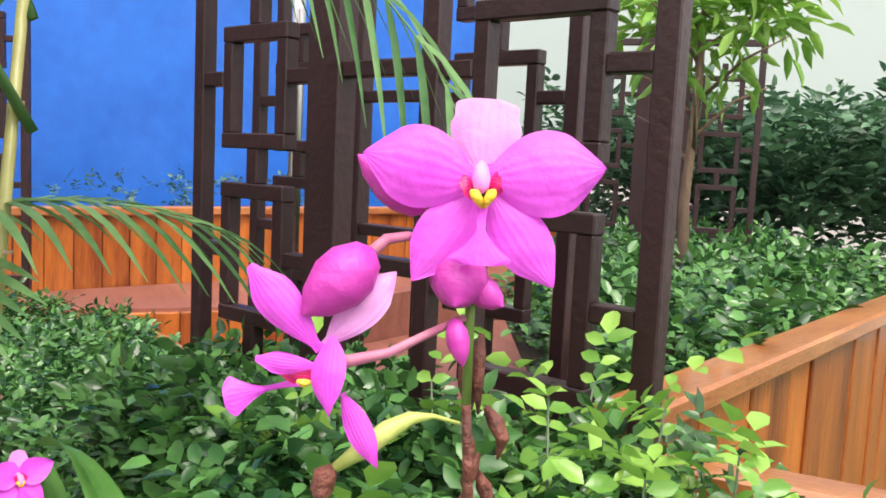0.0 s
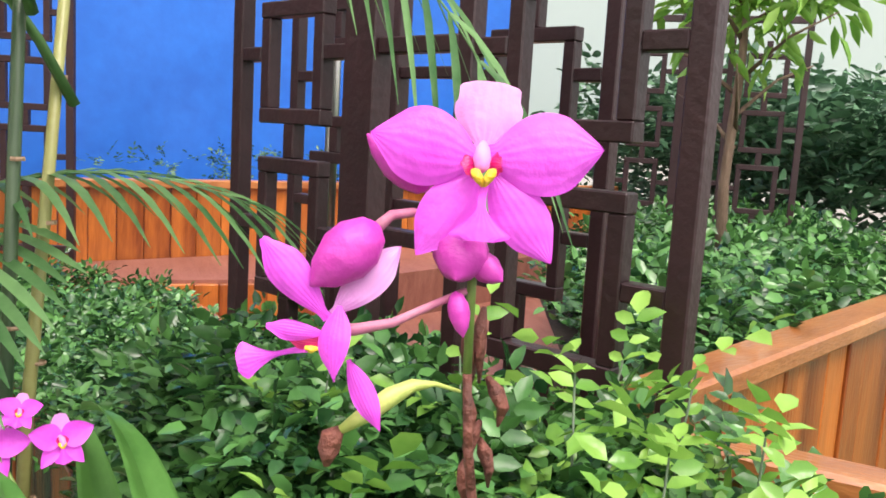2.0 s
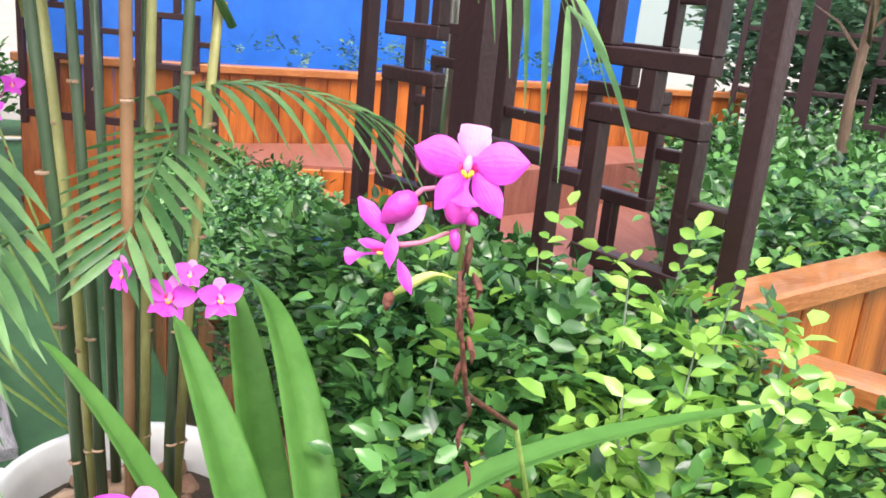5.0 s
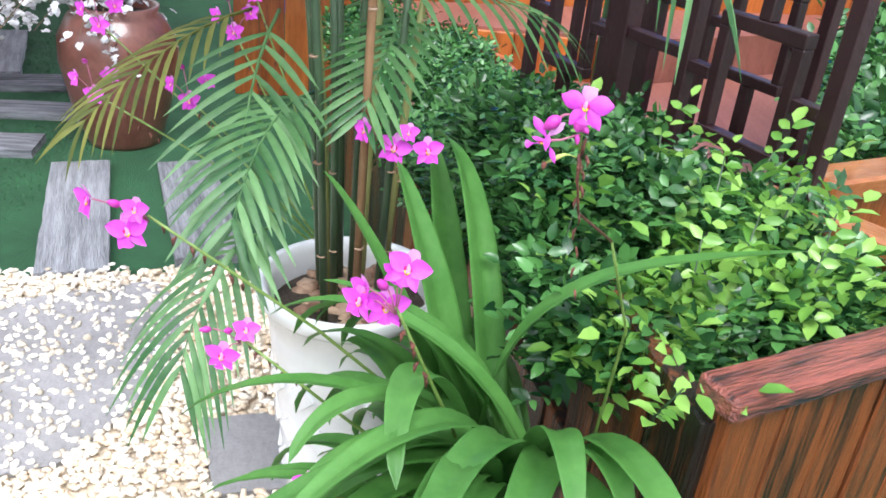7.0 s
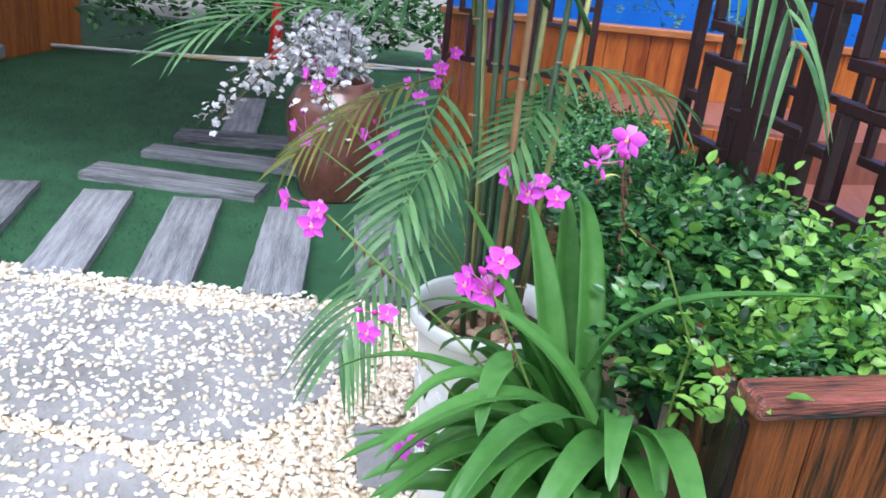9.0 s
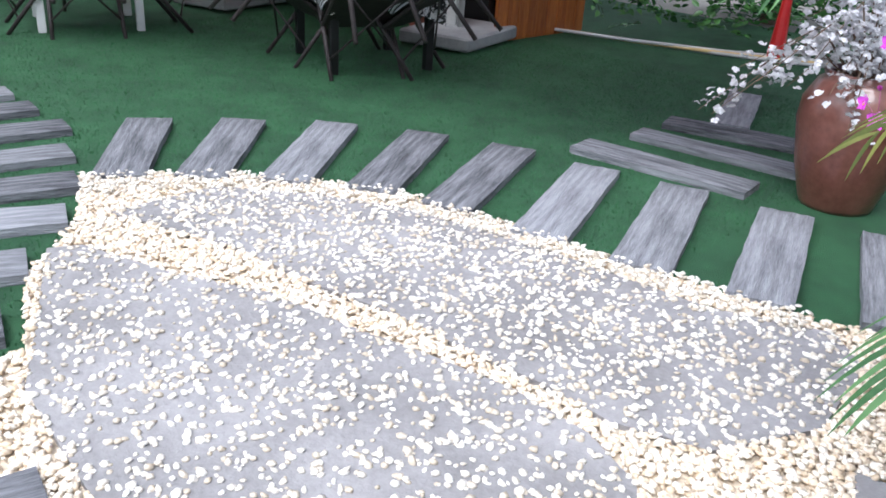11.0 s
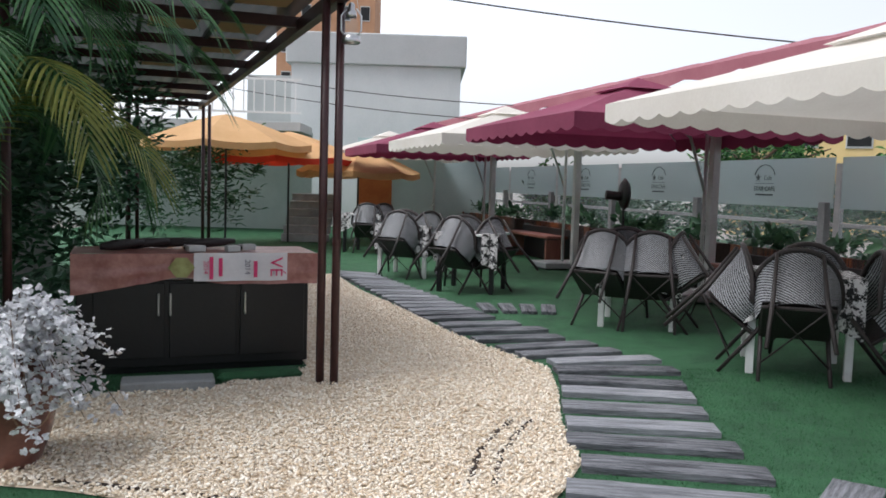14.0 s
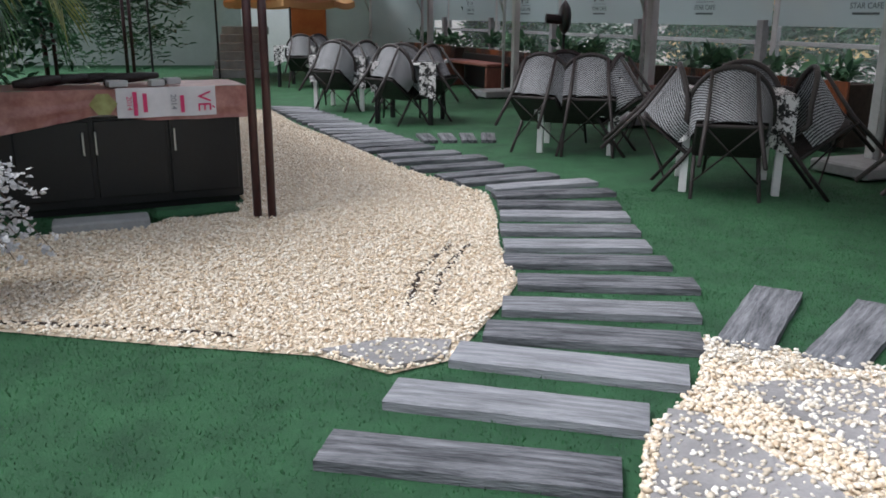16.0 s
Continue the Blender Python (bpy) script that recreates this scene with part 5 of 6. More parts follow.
def lettering(parent, words, size, m, material, align="CENTER"):
    cu = bpy.data.curves.new("lettering", "FONT")
    cu.body, cu.size, cu.align_x, cu.extrude = words, size, align, 0.001
    cu.materials.append(material)
    ob = new("lettering", cu)
    ob.parent = parent
    ob.matrix_local = m
    return ob


lettering(cl, "VÉ", 0.12, pose(1.22, -0.066, 0.72, 90, 90, 0), BANNER_INK)
lettering(cl, "2014", 0.05, pose(1.05, -0.066, 0.72, 90, 90, 0), BANNER_GREY)
lettering(cl, "2014", 0.045, pose(0.78, -0.066, 0.72, 90, 90, 0), BANNER_INK)
for x, z0, z1 in ((0.83, 0.64, 0.79), (0.89, 0.66, 0.78), (1.12, 0.65, 0.76)):
    part("print_bar", Geo().box(pose(x, -0.064, (z0 + z1) / 2), 0.025, 0.002, z1 - z0), BANNER_INK, cl, "unreadable printed line")
for x in (0.72, 1.0):
    solo("ashtray", Geo().box(CM @ pose(x, 0.14, 0.835), 0.11, 0.08, 0.04, 0.01), BLACK_PAINT, "small dark tray lying on the counter", "tray", group="trays on the counter")
for x, y, ln, turn in ((0.42, 0.33, 0.34, 12), (0.62, 0.4, 0.4, -8), (0.28, 0.22, 0.3, 25), (0.86, 0.38, 0.36, 5)):
    a = radians(turn)
    ends = [CM @ Vector((x + k * ln * math.cos(a) / 2, y + k * ln * math.sin(a) / 2, 0.852 + 0.012 * k)) for k in (-1, -0.4, 0.3, 1)]
    solo("folded_cover", Geo().tube(ends, [0.022, 0.036, 0.032, 0.018], 9), RATTAN_DARK, "black folded cover lying on the counter", "cover", True, group="covers on the counter")
for x, y, w in ((0.74, 0.06, 0.12), (0.98, 0.05, 0.09), (1.1, 0.2, 0.1)):
    solo("small_box", Geo().box(CM @ pose(x, y, 0.836, 0, 0, 15), w, 0.07, 0.04, 0.004), GREY_PAINT, "small grey box lying on the cloth", "box", group="boxes on the counter")
part("printed_flower", Geo().grid(lambda u, v: Vector((0.64 + 0.085 * (2 * u - 1) * (1 - 0.6 * abs(2 * v - 1)), -0.066, 0.72 + 0.065 * (2 * v - 1))), 8, 8), CANE_YELLOW, cl, "yellow-green printed flower")
solo("concrete_step", Geo().box(Matrix.Translation((-0.97, 5.62, 0.035)) @ Matrix.Rotation(0.3, 4, "Z"), 0.55, 0.2, 0.07, 0.01), CONCRETE, "grey concrete step before the counter", "step")
solo("turf_roll", Geo().box(Matrix.Translation((-0.47, 5.93, 0.035)) @ Matrix.Rotation(0.36, 4, "Z"), 0.55, 0.16, 0.07, 0.03), TURF, "strip of green turf along the counter", "turf strip")

# ---- pergola: paired steel poles, dark roof frame with amber sheets ----
perg = thing("pergola", "dark brown steel pergola with paired poles and amber roof sheets", "pergola", Matrix.Translation((0, 5.82, 0)))
for x, y in ((-0.06, 0.0), (0.03, 0.012), (-2.92, 7.9), (-2.83, 7.92), (-3.5, 6.6), (-3.6, 6.55), (-4.1, 7.9), (-1.9, -0.3)):
    part("pole", Geo().tube([(x, y, 0), (x, y, 2.46)], 0.027, 12), POLE_BROWN, perg, smooth=True)
for a, b, w, h in (((0.06, -0.1, 2.47), (-3.1, 8.4, 2.47), 0.07, 0.1), ((-2.6, -0.9, 2.47), (-5.8, 7.4, 2.47), 0.07, 0.1)):
    part("beam", Geo().bar(a, b, w, h, 0.005), POLE_BROWN, perg)
for k in range(8):
    t = k / 7
    part("rafter", Geo().bar((0.06 - 3.16 * t, -0.1 + 8.5 * t, 2.5), (-2.6 - 3.2 * t, -0.9 + 8.3 * t, 2.5), 0.05, 0.08, 0.004), POLE_BROWN, perg)
for k in range(1, 5):
    t = k / 5
    part("purlin", Geo().bar((0.06 - 2.66 * t, -0.1 - 0.8 * t, 2.55), (-3.1 - 2.7 * t, 8.4 - t, 2.55), 0.04, 0.05, 0.004), BLACK_PAINT, perg)
g = Geo()
g.grid(lambda u, v: Vector((0.06 - 3.16 * u - 2.66 * v, -0.1 + 8.5 * u - 0.8 * v, 2.585 + 0.006 * math.sin(v * 120))), 1, 120)
part("roof_sheet", g, ROOF_SHEET, perg, "dark corrugated roof sheet", True)
for u0, v0 in ((0.02, 0.05), (0.02, 0.24), (0.16, 0.05), (0.16, 0.24), (0.30, 0.05), (0.31, 0.43), (0.45, 0.24)):
    g = Geo()
    g.grid(lambda p, q: Vector((0.06 - 3.16 * (u0 + 0.105 * p) - 2.66 * (v0 + 0.14 * q), -0.1 + 8.5 * (u0 + 0.105 * p) - 0.8 * (v0 + 0.14 * q), 2.572)), 2, 6)
    part("amber_panel", g, AMBER, perg, "amber translucent roof panel")


def lantern(x, y, z):
    L = thing("storm_lantern", "galvanised storm lantern hanging from the pole", "lantern", Matrix.Translation((x, y, z)))
    part("tank", Geo().lathe([(0, 0), (0.055, 0), (0.06, 0.01), (0.056, 0.045), (0.03, 0.055), (0, 0.055)], 20), STEEL, L, smooth=True)
    part("glass", Geo().lathe([(0.03, 0.06), (0.042, 0.09), (0.04, 0.13), (0.026, 0.16)], 20), CLEAR, L, "clear glass globe", True)
    part("chimney", Geo().lathe([(0.03, 0.16), (0.034, 0.165), (0.03, 0.2), (0.02, 0.205), (0.02, 0.24), (0.012, 0.25)], 20), STEEL, L, smooth=True)
    for k in (-1, 1):
        part("side_tube", Geo().tube([(0.04 * k, 0, 0.05), (0.062 * k, 0, 0.08), (0.062 * k, 0, 0.17), (0.03 * k, 0, 0.215)], 0.006, 8), STEEL, L, smooth=True)
    part("bail", Geo().tube([(-0.05, 0, 0.18), (-0.03, 0, 0.28), (0, 0, 0.31), (0.03, 0, 0.28), (0.05, 0, 0.18)], 0.002, 6), STEEL, L, smooth=True)


lantern(0.1, 5.78, 2.17)

# ---- big palm behind the jar ----
bp = thing("palm_tree", "tall palm with drooping dark green fronds behind the jar", "palm", Matrix.Translation((-1.95, 5.2, 0)))
part("trunk", Geo().tube([(0, 0, 0), (0.03, 0, 0.9), (0, 0.02, 1.9)], [0.1, 0.085, 0.08], 14), mat("grey_palm_trunk", (0.2, 0.21, 0.2), (0.4, 0.42, 0.4), 4, 0.8, 0.5, 40, stretch=(1, 1, 5)), bp, smooth=True)
for k in range(30):
    g = Geo()
    frond(g, (0, 0, 1.35 + 0.3 * (k % 5)), k * 2.4 - 0.6, R.uniform(0.9, 1.3), radians(R.uniform(5, 65)), radians(R.uniform(100, 150)), R.uniform(0.26, 0.34), 27, 0.017, 0.4)
    part("frond", g, PALM_DARK if k % 17 else PALM_YELLOW, bp, smooth=True)
for az, ln, z, rise, dr, m_ in ((-35, 1.35, 1.8, 20, 105, PALM_YELLOW), (-60, 1.2, 1.8, 35, 130, PALM_DARK), (-15, 1.5, 1.9, 45, 115, PALM_DARK), (-85, 1.2, 1.8, 40, 125, PALM_DARK), (5, 1.5, 1.8, 30, 90, PALM_DARK), (-22, 1.55, 2.1, 40, 100, PALM_DARK), (-5, 1.5, 2.25, 25, 85, PALM_DARK), (15, 1.6, 2.2, 35, 95, PALM_DARK), (-45, 1.3, 2.2, 30, 110, PALM_DARK), (-12, 1.3, 1.65, 15, 90, PALM_YELLOW), (-30, 1.5, 2.4, 30, 95, PALM_DARK), (28, 1.5, 2.0, 30, 90, PALM_DARK), (-72, 1.15, 2.1, 25, 120, PALM_YELLOW)):
    g = Geo()
    frond(g, (0, 0, z), radians(az), ln, radians(rise), radians(dr), 0.29, 28, 0.0175, 0.42)
    part("frond", g, m_, bp, smooth=True)

# ---- rattan chairs tipped against the tables ----
def rattan_chair(m, label="dark rattan chair with grey-white woven shell tipped against the table"):
    c = thing("rattan_chair", label, "chair", m, group="tipped rattan chairs")
    tip = Matrix.Translation((0, 0.2, 0)) @ Matrix.Rotation(radians(-38), 4, "X") @ Matrix.Translation((0, -0.2, 0))

    def P(name, geo, material, lab="", smooth=True):
        geo.v = [tuple(tip @ Vector(p)) for p in geo.v]
        return part(name, geo, material, c, lab, smooth)
    P("seat", Geo().grid(lambda u, v: Vector(((u - 0.5) * 0.5 * (1 - 0.1 * abs(v - 0.5)), -0.22 + 0.44 * v, 0.40 + 0.015 * math.cos(math.pi * (u - 0.5)))), 8, 8).box(pose(0, 0, 0.375), 0.48, 0.42, 0.03, 0.01), RATTAN_DARK, "dark seat underside", False)

    def shell(u, v):
        a = math.pi * (u * 1.16 - 0.08)
        h = 0.42 + v * (0.16 + 0.26 * max(0, math.sin(a)) ** 0.7)
        fl = 1 + 0.12 * v
        return Vector((0.265 * fl * math.cos(a), 0.02 - 0.25 * fl * max(-0.4, math.sin(a)), h - 0.02))
    P("shell", Geo().grid(shell, 28, 10), WOVEN, "grey and white woven shell")
    rim = [shell(i / 28, 1.0) for i in range(29)]
    P("rim", Geo().tube(rim, 0.021, 8), RATTAN_DARK)
    for k in (-1, 1):
        P("front_leg", Geo().tube([(0.225 * k, 0.2, 0.6), (0.225 * k, 0.205, 0.3), (0.235 * k, 0.2, 0.0)], [0.016, 0.016, 0.014], 8), RATTAN_DARK)
        P("back_leg", Geo().tube([(0.15 * k, -0.27, 0.78), (0.17 * k, -0.255, 0.42), (0.21 * k, -0.3, 0.0)], [0.013, 0.017, 0.015], 8), RATTAN_DARK)
        P("brace", Geo().tube([(0.225 * k, 0.19, 0.14), (-0.2 * k, -0.26, 0.36)], 0.007, 6), RATTAN_DARK)
    return c


def table(m, legs, label):
    t = thing("cafe_table", label, "table", m, group="cafe tables")
    part("tabletop", Geo().box(pose(0, 0, 0.715), 0.78, 0.78, 0.03, 0.006), WHITE_PAINT, t)
    for x in (-0.33, 0.33):
        for y in (-0.33, 0.33):
            part("leg", Geo().box(pose(x, y, 0.35), 0.055, 0.055, 0.7, 0.004), legs, t)
    cl_ = thing("floral_runner", "black and white floral cloth hanging over the table", "cloth", m, group="floral cloths")
    for k in (-1, 1):
        part("flap", Geo().grid(lambda u, v: Vector((k * 0.3 - 0.09 + 0.2 * u, -0.40 - 0.02 * math.sin(u * 9) * v, 0.737 - 0.36 * v - 0.08 * v * u * k)), 12, 8).grid(lambda u, v: Vector((k * 0.3 - 0.09 + 0.2 * u, -0.40 + 0.8 * v, 0.737)), 2, 2), FLORAL, cl_, smooth=True)
    return t


ROWDIR = math.atan2(0.96, -0.28)
chair0 = None


def chair_at(x, y, deg):
    """A chair whose tipped front feet stand near x, y and whose front turns to deg."""
    global chair0
    m = Matrix.Translation((x, y, 0)) @ Matrix.Rotation(radians(deg - 90), 4, "Z") @ Matrix.Translation((0, -0.2, 0))
    if chair0 is None:
        chair0 = rattan_chair(m)
        return chair0
    return copy_thing(chair0, m)


BLACK_LEG = BLACK_PAINT
for tx, ty, rot, legs, seats in (
        (4.42, 4.72, -18, BLACK_LEG, ((4.1, 4.28, 68), (3.95, 5.0, -12), (4.75, 5.2, 190), (4.55, 4.2, 110))),
        (3.42, 6.72, -18, WHITE_PAINT, ((3.18, 6.15, 70), (2.85, 6.75, -18), (3.98, 6.3, 165), (3.7, 7.2, 250))),
        (2.72, 8.62, -18, WHITE_PAINT, ((2.22, 8.3, 55), (2.68, 8.08, 75), (3.15, 8.25, 150), (2.7, 9.1, 250))),
        (1.2, 10.95, -18, BLACK_LEG, ((0.85, 10.6, 45), (1.55, 10.7, 140), (1.1, 11.3, 270))),
        (0.38, 12.5, -18, WHITE_PAINT, ((0.15, 12.0, 60), (0.75, 12.2, 130), (0.3, 12.9, 265))),
        (-0.5, 16.4, -18, BLACK_LEG, ((-0.5, 15.9, 85), (-0.1, 16.1, 130)))):
    table(Matrix.Translation((tx, ty, 0)) @ Matrix.Rotation(radians(rot), 4, "Z"), legs, "square cafe table with %s legs under a floral cloth" % ("white" if legs is WHITE_PAINT else "black"))
    for s in seats:
        chair_at(*s)


# ---- cantilever umbrellas ----
def cantilever(x, y, canvas, label):
    u = thing("cantilever_umbrella", label, "umbrella", Matrix.Translation((x, y, 0)) @ Matrix.Rotation(ROWDIR - math.pi / 2, 4, "Z"), group="cantilever umbrellas")
    H, z0, z1 = 1.45, 1.99, 2.4
    g = Geo()
    cor = [(-H, -H), (H, -H), (H, H), (-H, H)]
    for i in range(4):
        a, b = cor[i], cor[(i + 1) % 4]
        g.grid(lambda p, q: Vector(((a[0] * (1 - p) + b[0] * p) * (1 - q * 0.86), (a[1] * (1 - p) + b[1] * p) * (1 - q * 0.86), z0 + (z1 - z0) * q - 0.05 * math.sin(math.pi * q) * math.sin(math.pi * p))), 12, 8)
    part("canopy", g, canvas, u, smooth=True)
    for i in range(4):
        g = Geo()
        a, b = cor[i], cor[(i + 1) % 4]
        g.grid(lambda p, q: Vector((a[0] * (1 - p) + b[0] * p, a[1] * (1 - p) + b[1] * p, z0 - q * (0.13 + 0.035 * abs(math.sin(p * math.pi * 11))))), 66, 2)
        part("valance", g, canvas, u, "scalloped valance")
    g = Geo()
    for i in range(4):
        a, b = cor[i], cor[(i + 1) % 4]
        k = 0.24
        g.add([(a[0] * k, a[1] * k, z1 - 0.02), (b[0] * k, b[1] * k, z1 - 0.02), (0, 0, z1 + 0.13)], [(0, 1, 2)])
    part("vent", g, canvas, u)
    for i in range(4):
        part("rib", Geo().tube([(0, 0, z1 - 0.02), (cor[i][0] * 0.98, cor[i][1] * 0.98, z0 - 0.02)], 0.01, 6), GREY_PAINT, u)
    mx, my = 1.3, (1.75 if y < 4 else 0.55)
    part("mast", Geo().tube([(mx, my, 0.1), (mx, my, 2.2)], 0.024, 12), GREY_PAINT, u, "grey steel mast", True)
    part("arm", Geo().tube([(mx, my, 1.3), (mx * 0.75, my * 0.75, 1.95), (0, 0, z1 - 0.03)], 0.018, 8), GREY_PAINT, u, smooth=True)
    part("crank_loop", Geo().tube([(mx - 0.03, my - 0.05, 1.5), (mx - 0.06, my - 0.08, 0.9), (mx - 0.1, my - 0.09, 0.78), (mx - 0.02, my - 0.06, 0.85)], 0.011, 6), GREY_PAINT, u, smooth=True)
    part("base_plate", Geo().box(pose(mx, my, 0.07), 0.85, 0.6, 0.1, 0.015), CONCRETE, u, "dark grey base slab")
    return u


for (x, y), c, n in (((3.8, 6.2), CREAM, "cream"), ((2.85, 9.6), MAROON, "maroon"), ((1.76, 13.2), CREAM, "cream"), ((0.7, 16.8), MAROON, "maroon"), ((-0.3, 20.0), CREAM, "cream"), ((4.78, 2.84), MAROON, "maroon")):
    cantilever(x, y, c, "large %s canvas cantilever umbrella with scalloped valance" % n)
aw = thing("awning", "long faded maroon awning above the glass fence", "awning", Matrix.Translation((6.2, 2.9, 2.85)))
part("canopy", Geo().grid(lambda u, v: Vector((-5.7 * u + 2.1 * v, 19.5 * u + 0.6 * v, 0.6 * v + 0.02 * math.sin(u * 90) * v)), 60, 8), AWNING, aw, smooth=True)
part("valance", Geo().grid(lambda u, v: Vector((-5.7 * u, 19.5 * u, -v * (0.12 + 0.06 * abs(math.sin(u * 60))))), 150, 1), AWNING, aw, "scalloped valance", True)

# ---- posts, glass fence with frosted bands, planter boxes ----
FENCE = Matrix.Translation((4.93, 7.21, 0)) @ Matrix.Rotation(ROWDIR, 4, "Z")   # x along the row, -y outwards


def fence_point(k, out, z=0.0):
    return FENCE @ Vector((k, -out, z))


for k in (-2.3, 0.0, 3.3, 6.9, 10.7, 14.6):
    p = fence_point(k, 0)
    solo("canopy_post", Geo().box(Matrix.Translation((p.x, p.y, 1.3)) @ Matrix.Rotation(ROWDIR, 4, "Z"), 0.1, 0.1, 2.6, 0.008), GREY_PAINT, "pale grey square steel post holding the awning", "post", group="awning posts")
OUT = 1.3
for i in range(9):
    k = -2.4 + 2.55 * i
    f = thing("glass_fence", "glass fence panel with a frosted cafe band", "fence", FENCE @ Matrix.Translation((k, -OUT, 0)), group="glass fence panels")
    w = 2.55
    part("post", Geo().box(pose(0, 0, 0.85), 0.09, 0.07, 1.7, 0.006), GREY_PAINT, f)
    part("stub_post", Geo().box(pose(0.16, 0.06, 0.62), 0.11, 0.1, 1.24, 0.006), CONCRETE, f)
    for z in (0.5, 0.98):
        part("rail", Geo().box(pose(w / 2, 0, z), w - 0.09, 0.04, 0.05, 0.004), GREY_PAINT, f)
    part("frosted_band", Geo().box(pose(w / 2, 0.03, 1.47), w - 0.12, 0.012, 0.6), FROST, f, "pale green frosted glass band")
    cg = part("clear_pane", Geo().box(pose(w / 2, 0.03, 0.74), w - 0.12, 0.01, 0.85), CLEAR, f)
    cg.visible_shadow = False
    face = Matrix.Translation((w / 2, 0.045, 1.36)) @ Matrix.Rotation(math.pi, 4, "Z") @ Matrix.Rotation(radians(90), 4, "X")
    lettering(f, "STAR CAFE", 0.085, face, LOGO)
    lettering(f, "Cafe", 0.085, face @ Matrix.Translation((0.06, 0.14, 0)), LOGO)
    g = Geo()
    pts = [(w / 2 + 0.2 * math.cos(a), 0.046, 1.53 + 0.17 * math.sin(a)) for a in (math.pi * j / 14 for j in range(1, 14))]
    g.tube(pts, 0.006, 5)
    st = [(w / 2 + 0.13 + (0.06 if j % 2 == 0 else 0.025) * math.sin(j * math.pi / 5), 0.046, 1.53 + (0.06 if j % 2 == 0 else 0.025) * math.cos(j * math.pi / 5)) for j in range(10)]
    g.add(st, [tuple(range(10))])
    g.box(pose(w / 2, 0.044, 1.455), 0.36, 0.003, 0.006)
    g.box(pose(w / 2, 0.044, 1.31), 0.34, 0.003, 0.022)
    part("emblem", g, LOGO, f, "dark star and arc emblem")
for i in range(7):
    k = -2.45 + 3.3 * i
    b = thing("planter_box", "orange timber planter box along the glass fence", "planter", FENCE @ Matrix.Translation((k, -0.75, 0)), group="fence planters")
    for j in range(14):
        part("board", Geo().box(pose(0.1 + 0.2 * j, 0.2, 0.48), 0.195, 0.025, 0.4, 0.003), ORANGE_WOOD_DARK, b)
    part("liner", Geo().box(pose(1.4, 0.0, 0.35), 2.8, 0.36, 0.6), SOIL, b)
    part("base", Geo().box(pose(1.4, 0.26, 0.2), 2.7, 0.1, 0.4, 0.01), BLACK_PAINT, b, "black bench front")
    n = 30
    c = np.stack([RNG.uniform(0.1, 2.7, n), RNG.uniform(-0.12, 0.12, n), RNG.uniform(0.64, 0.82, n)], 1)
    d = RNG.standard_normal((n, 3)) * 0.6 + np.array([0, 0, 1.0])
    q = np.array([tuple(FENCE @ Matrix.Translation((k, -0.75, 0)) @ Vector(t)) for t in c])
    leaf_cloud("broadleaf_plants", q, d, 0.2, 0.085, HEDGE_FAR, "dark broad-leaved plants growing in the fence planter", RNG, "plants", 6, 0.05)
    if i < 4:
        s = thing("bench", "dark bench with red-brown seat along the planter", "bench", FENCE @ Matrix.Translation((k + 0.3, -0.15, 0)), group="benches")
        part("seat", Geo().box(pose(1.1, 0, 0.46), 2.0, 0.4, 0.05, 0.01), DECK, s)
        part("back", Geo().box(pose(1.1, -0.24, 0.3), 2.1, 0.05, 0.6, 0.01), BLACK_PAINT, s)
        for x in (0.2, 2.0):
            part("leg", Geo().box(pose(x, 0, 0.21), 0.06, 0.36, 0.42, 0.01), DECK, s)
# end wall of orange boards beside the last table
e0, e1 = fence_point(-2.6, 0.15), fence_point(-2.9, 1.3)
board_wall("board_end_wall", (e0.x, e0.y), (e1.x, e1.y), 0.0, 1.0, ORANGE_WOOD, "tall orange board wall at the end of the benches", None, "", 0.12)
fan = thing("standing_fan", "black standing fan by the planter", "fan", Matrix.Translation(fence_point(6.0, 0.35)))
part("pole", Geo().tube([(0, 0, 0), (0, 0, 1.15)], 0.02, 8), BLACK_PAINT, fan)
part("base", Geo().lathe([(0, 0), (0.2, 0), (0.2, 0.03), (0, 0.05)], 20), BLACK_PAINT, fan)
part("cage", Geo().lathe([(0.0, -0.06), (0.18, -0.05), (0.25, 0.0), (0.18, 0.06), (0, 0.07)], 24, Matrix.Translation((0, 0, 1.25)) @ Matrix.Rotation(radians(90), 4, "Y")), BLACK_PAINT, fan, smooth=True)
part("motor", Geo().tube([(-0.05, 0, 1.22), (-0.28, 0, 1.24)], 0.07, 10), BLACK_PAINT, fan)

# greenery and houses beyond the fence
for x, y, h, s in ((12, 10, 2.6, 1.8), (9.5, 14, 2.6, 1.9), (7.5, 18, 2.8, 1.8), (13, 17, 3.0, 2.2), (12, 5, 2.4, 1.8), (9, 22, 2.6, 1.8), (15, 12, 3, 2.2), (9.5, 4.2, 1.6, 1.3), (3.6, 19.5, 1.6, 1.0)):
    tree(x, y, -0.5, h, 0.12, s, 420, "leafy green street tree beyond the glass fence", HEDGE, 0.2, 0.085)
hedge("outer_shrubs", [(8.0, 3.0), (10, 3.4), (7.5, 16), (5.2, 22), (3.4, 21), (5.8, 12)], 1500, 0.0, 1.15, HEDGE_FAR, "dark shrubs outside the glass fence", 0.16, 0.07)


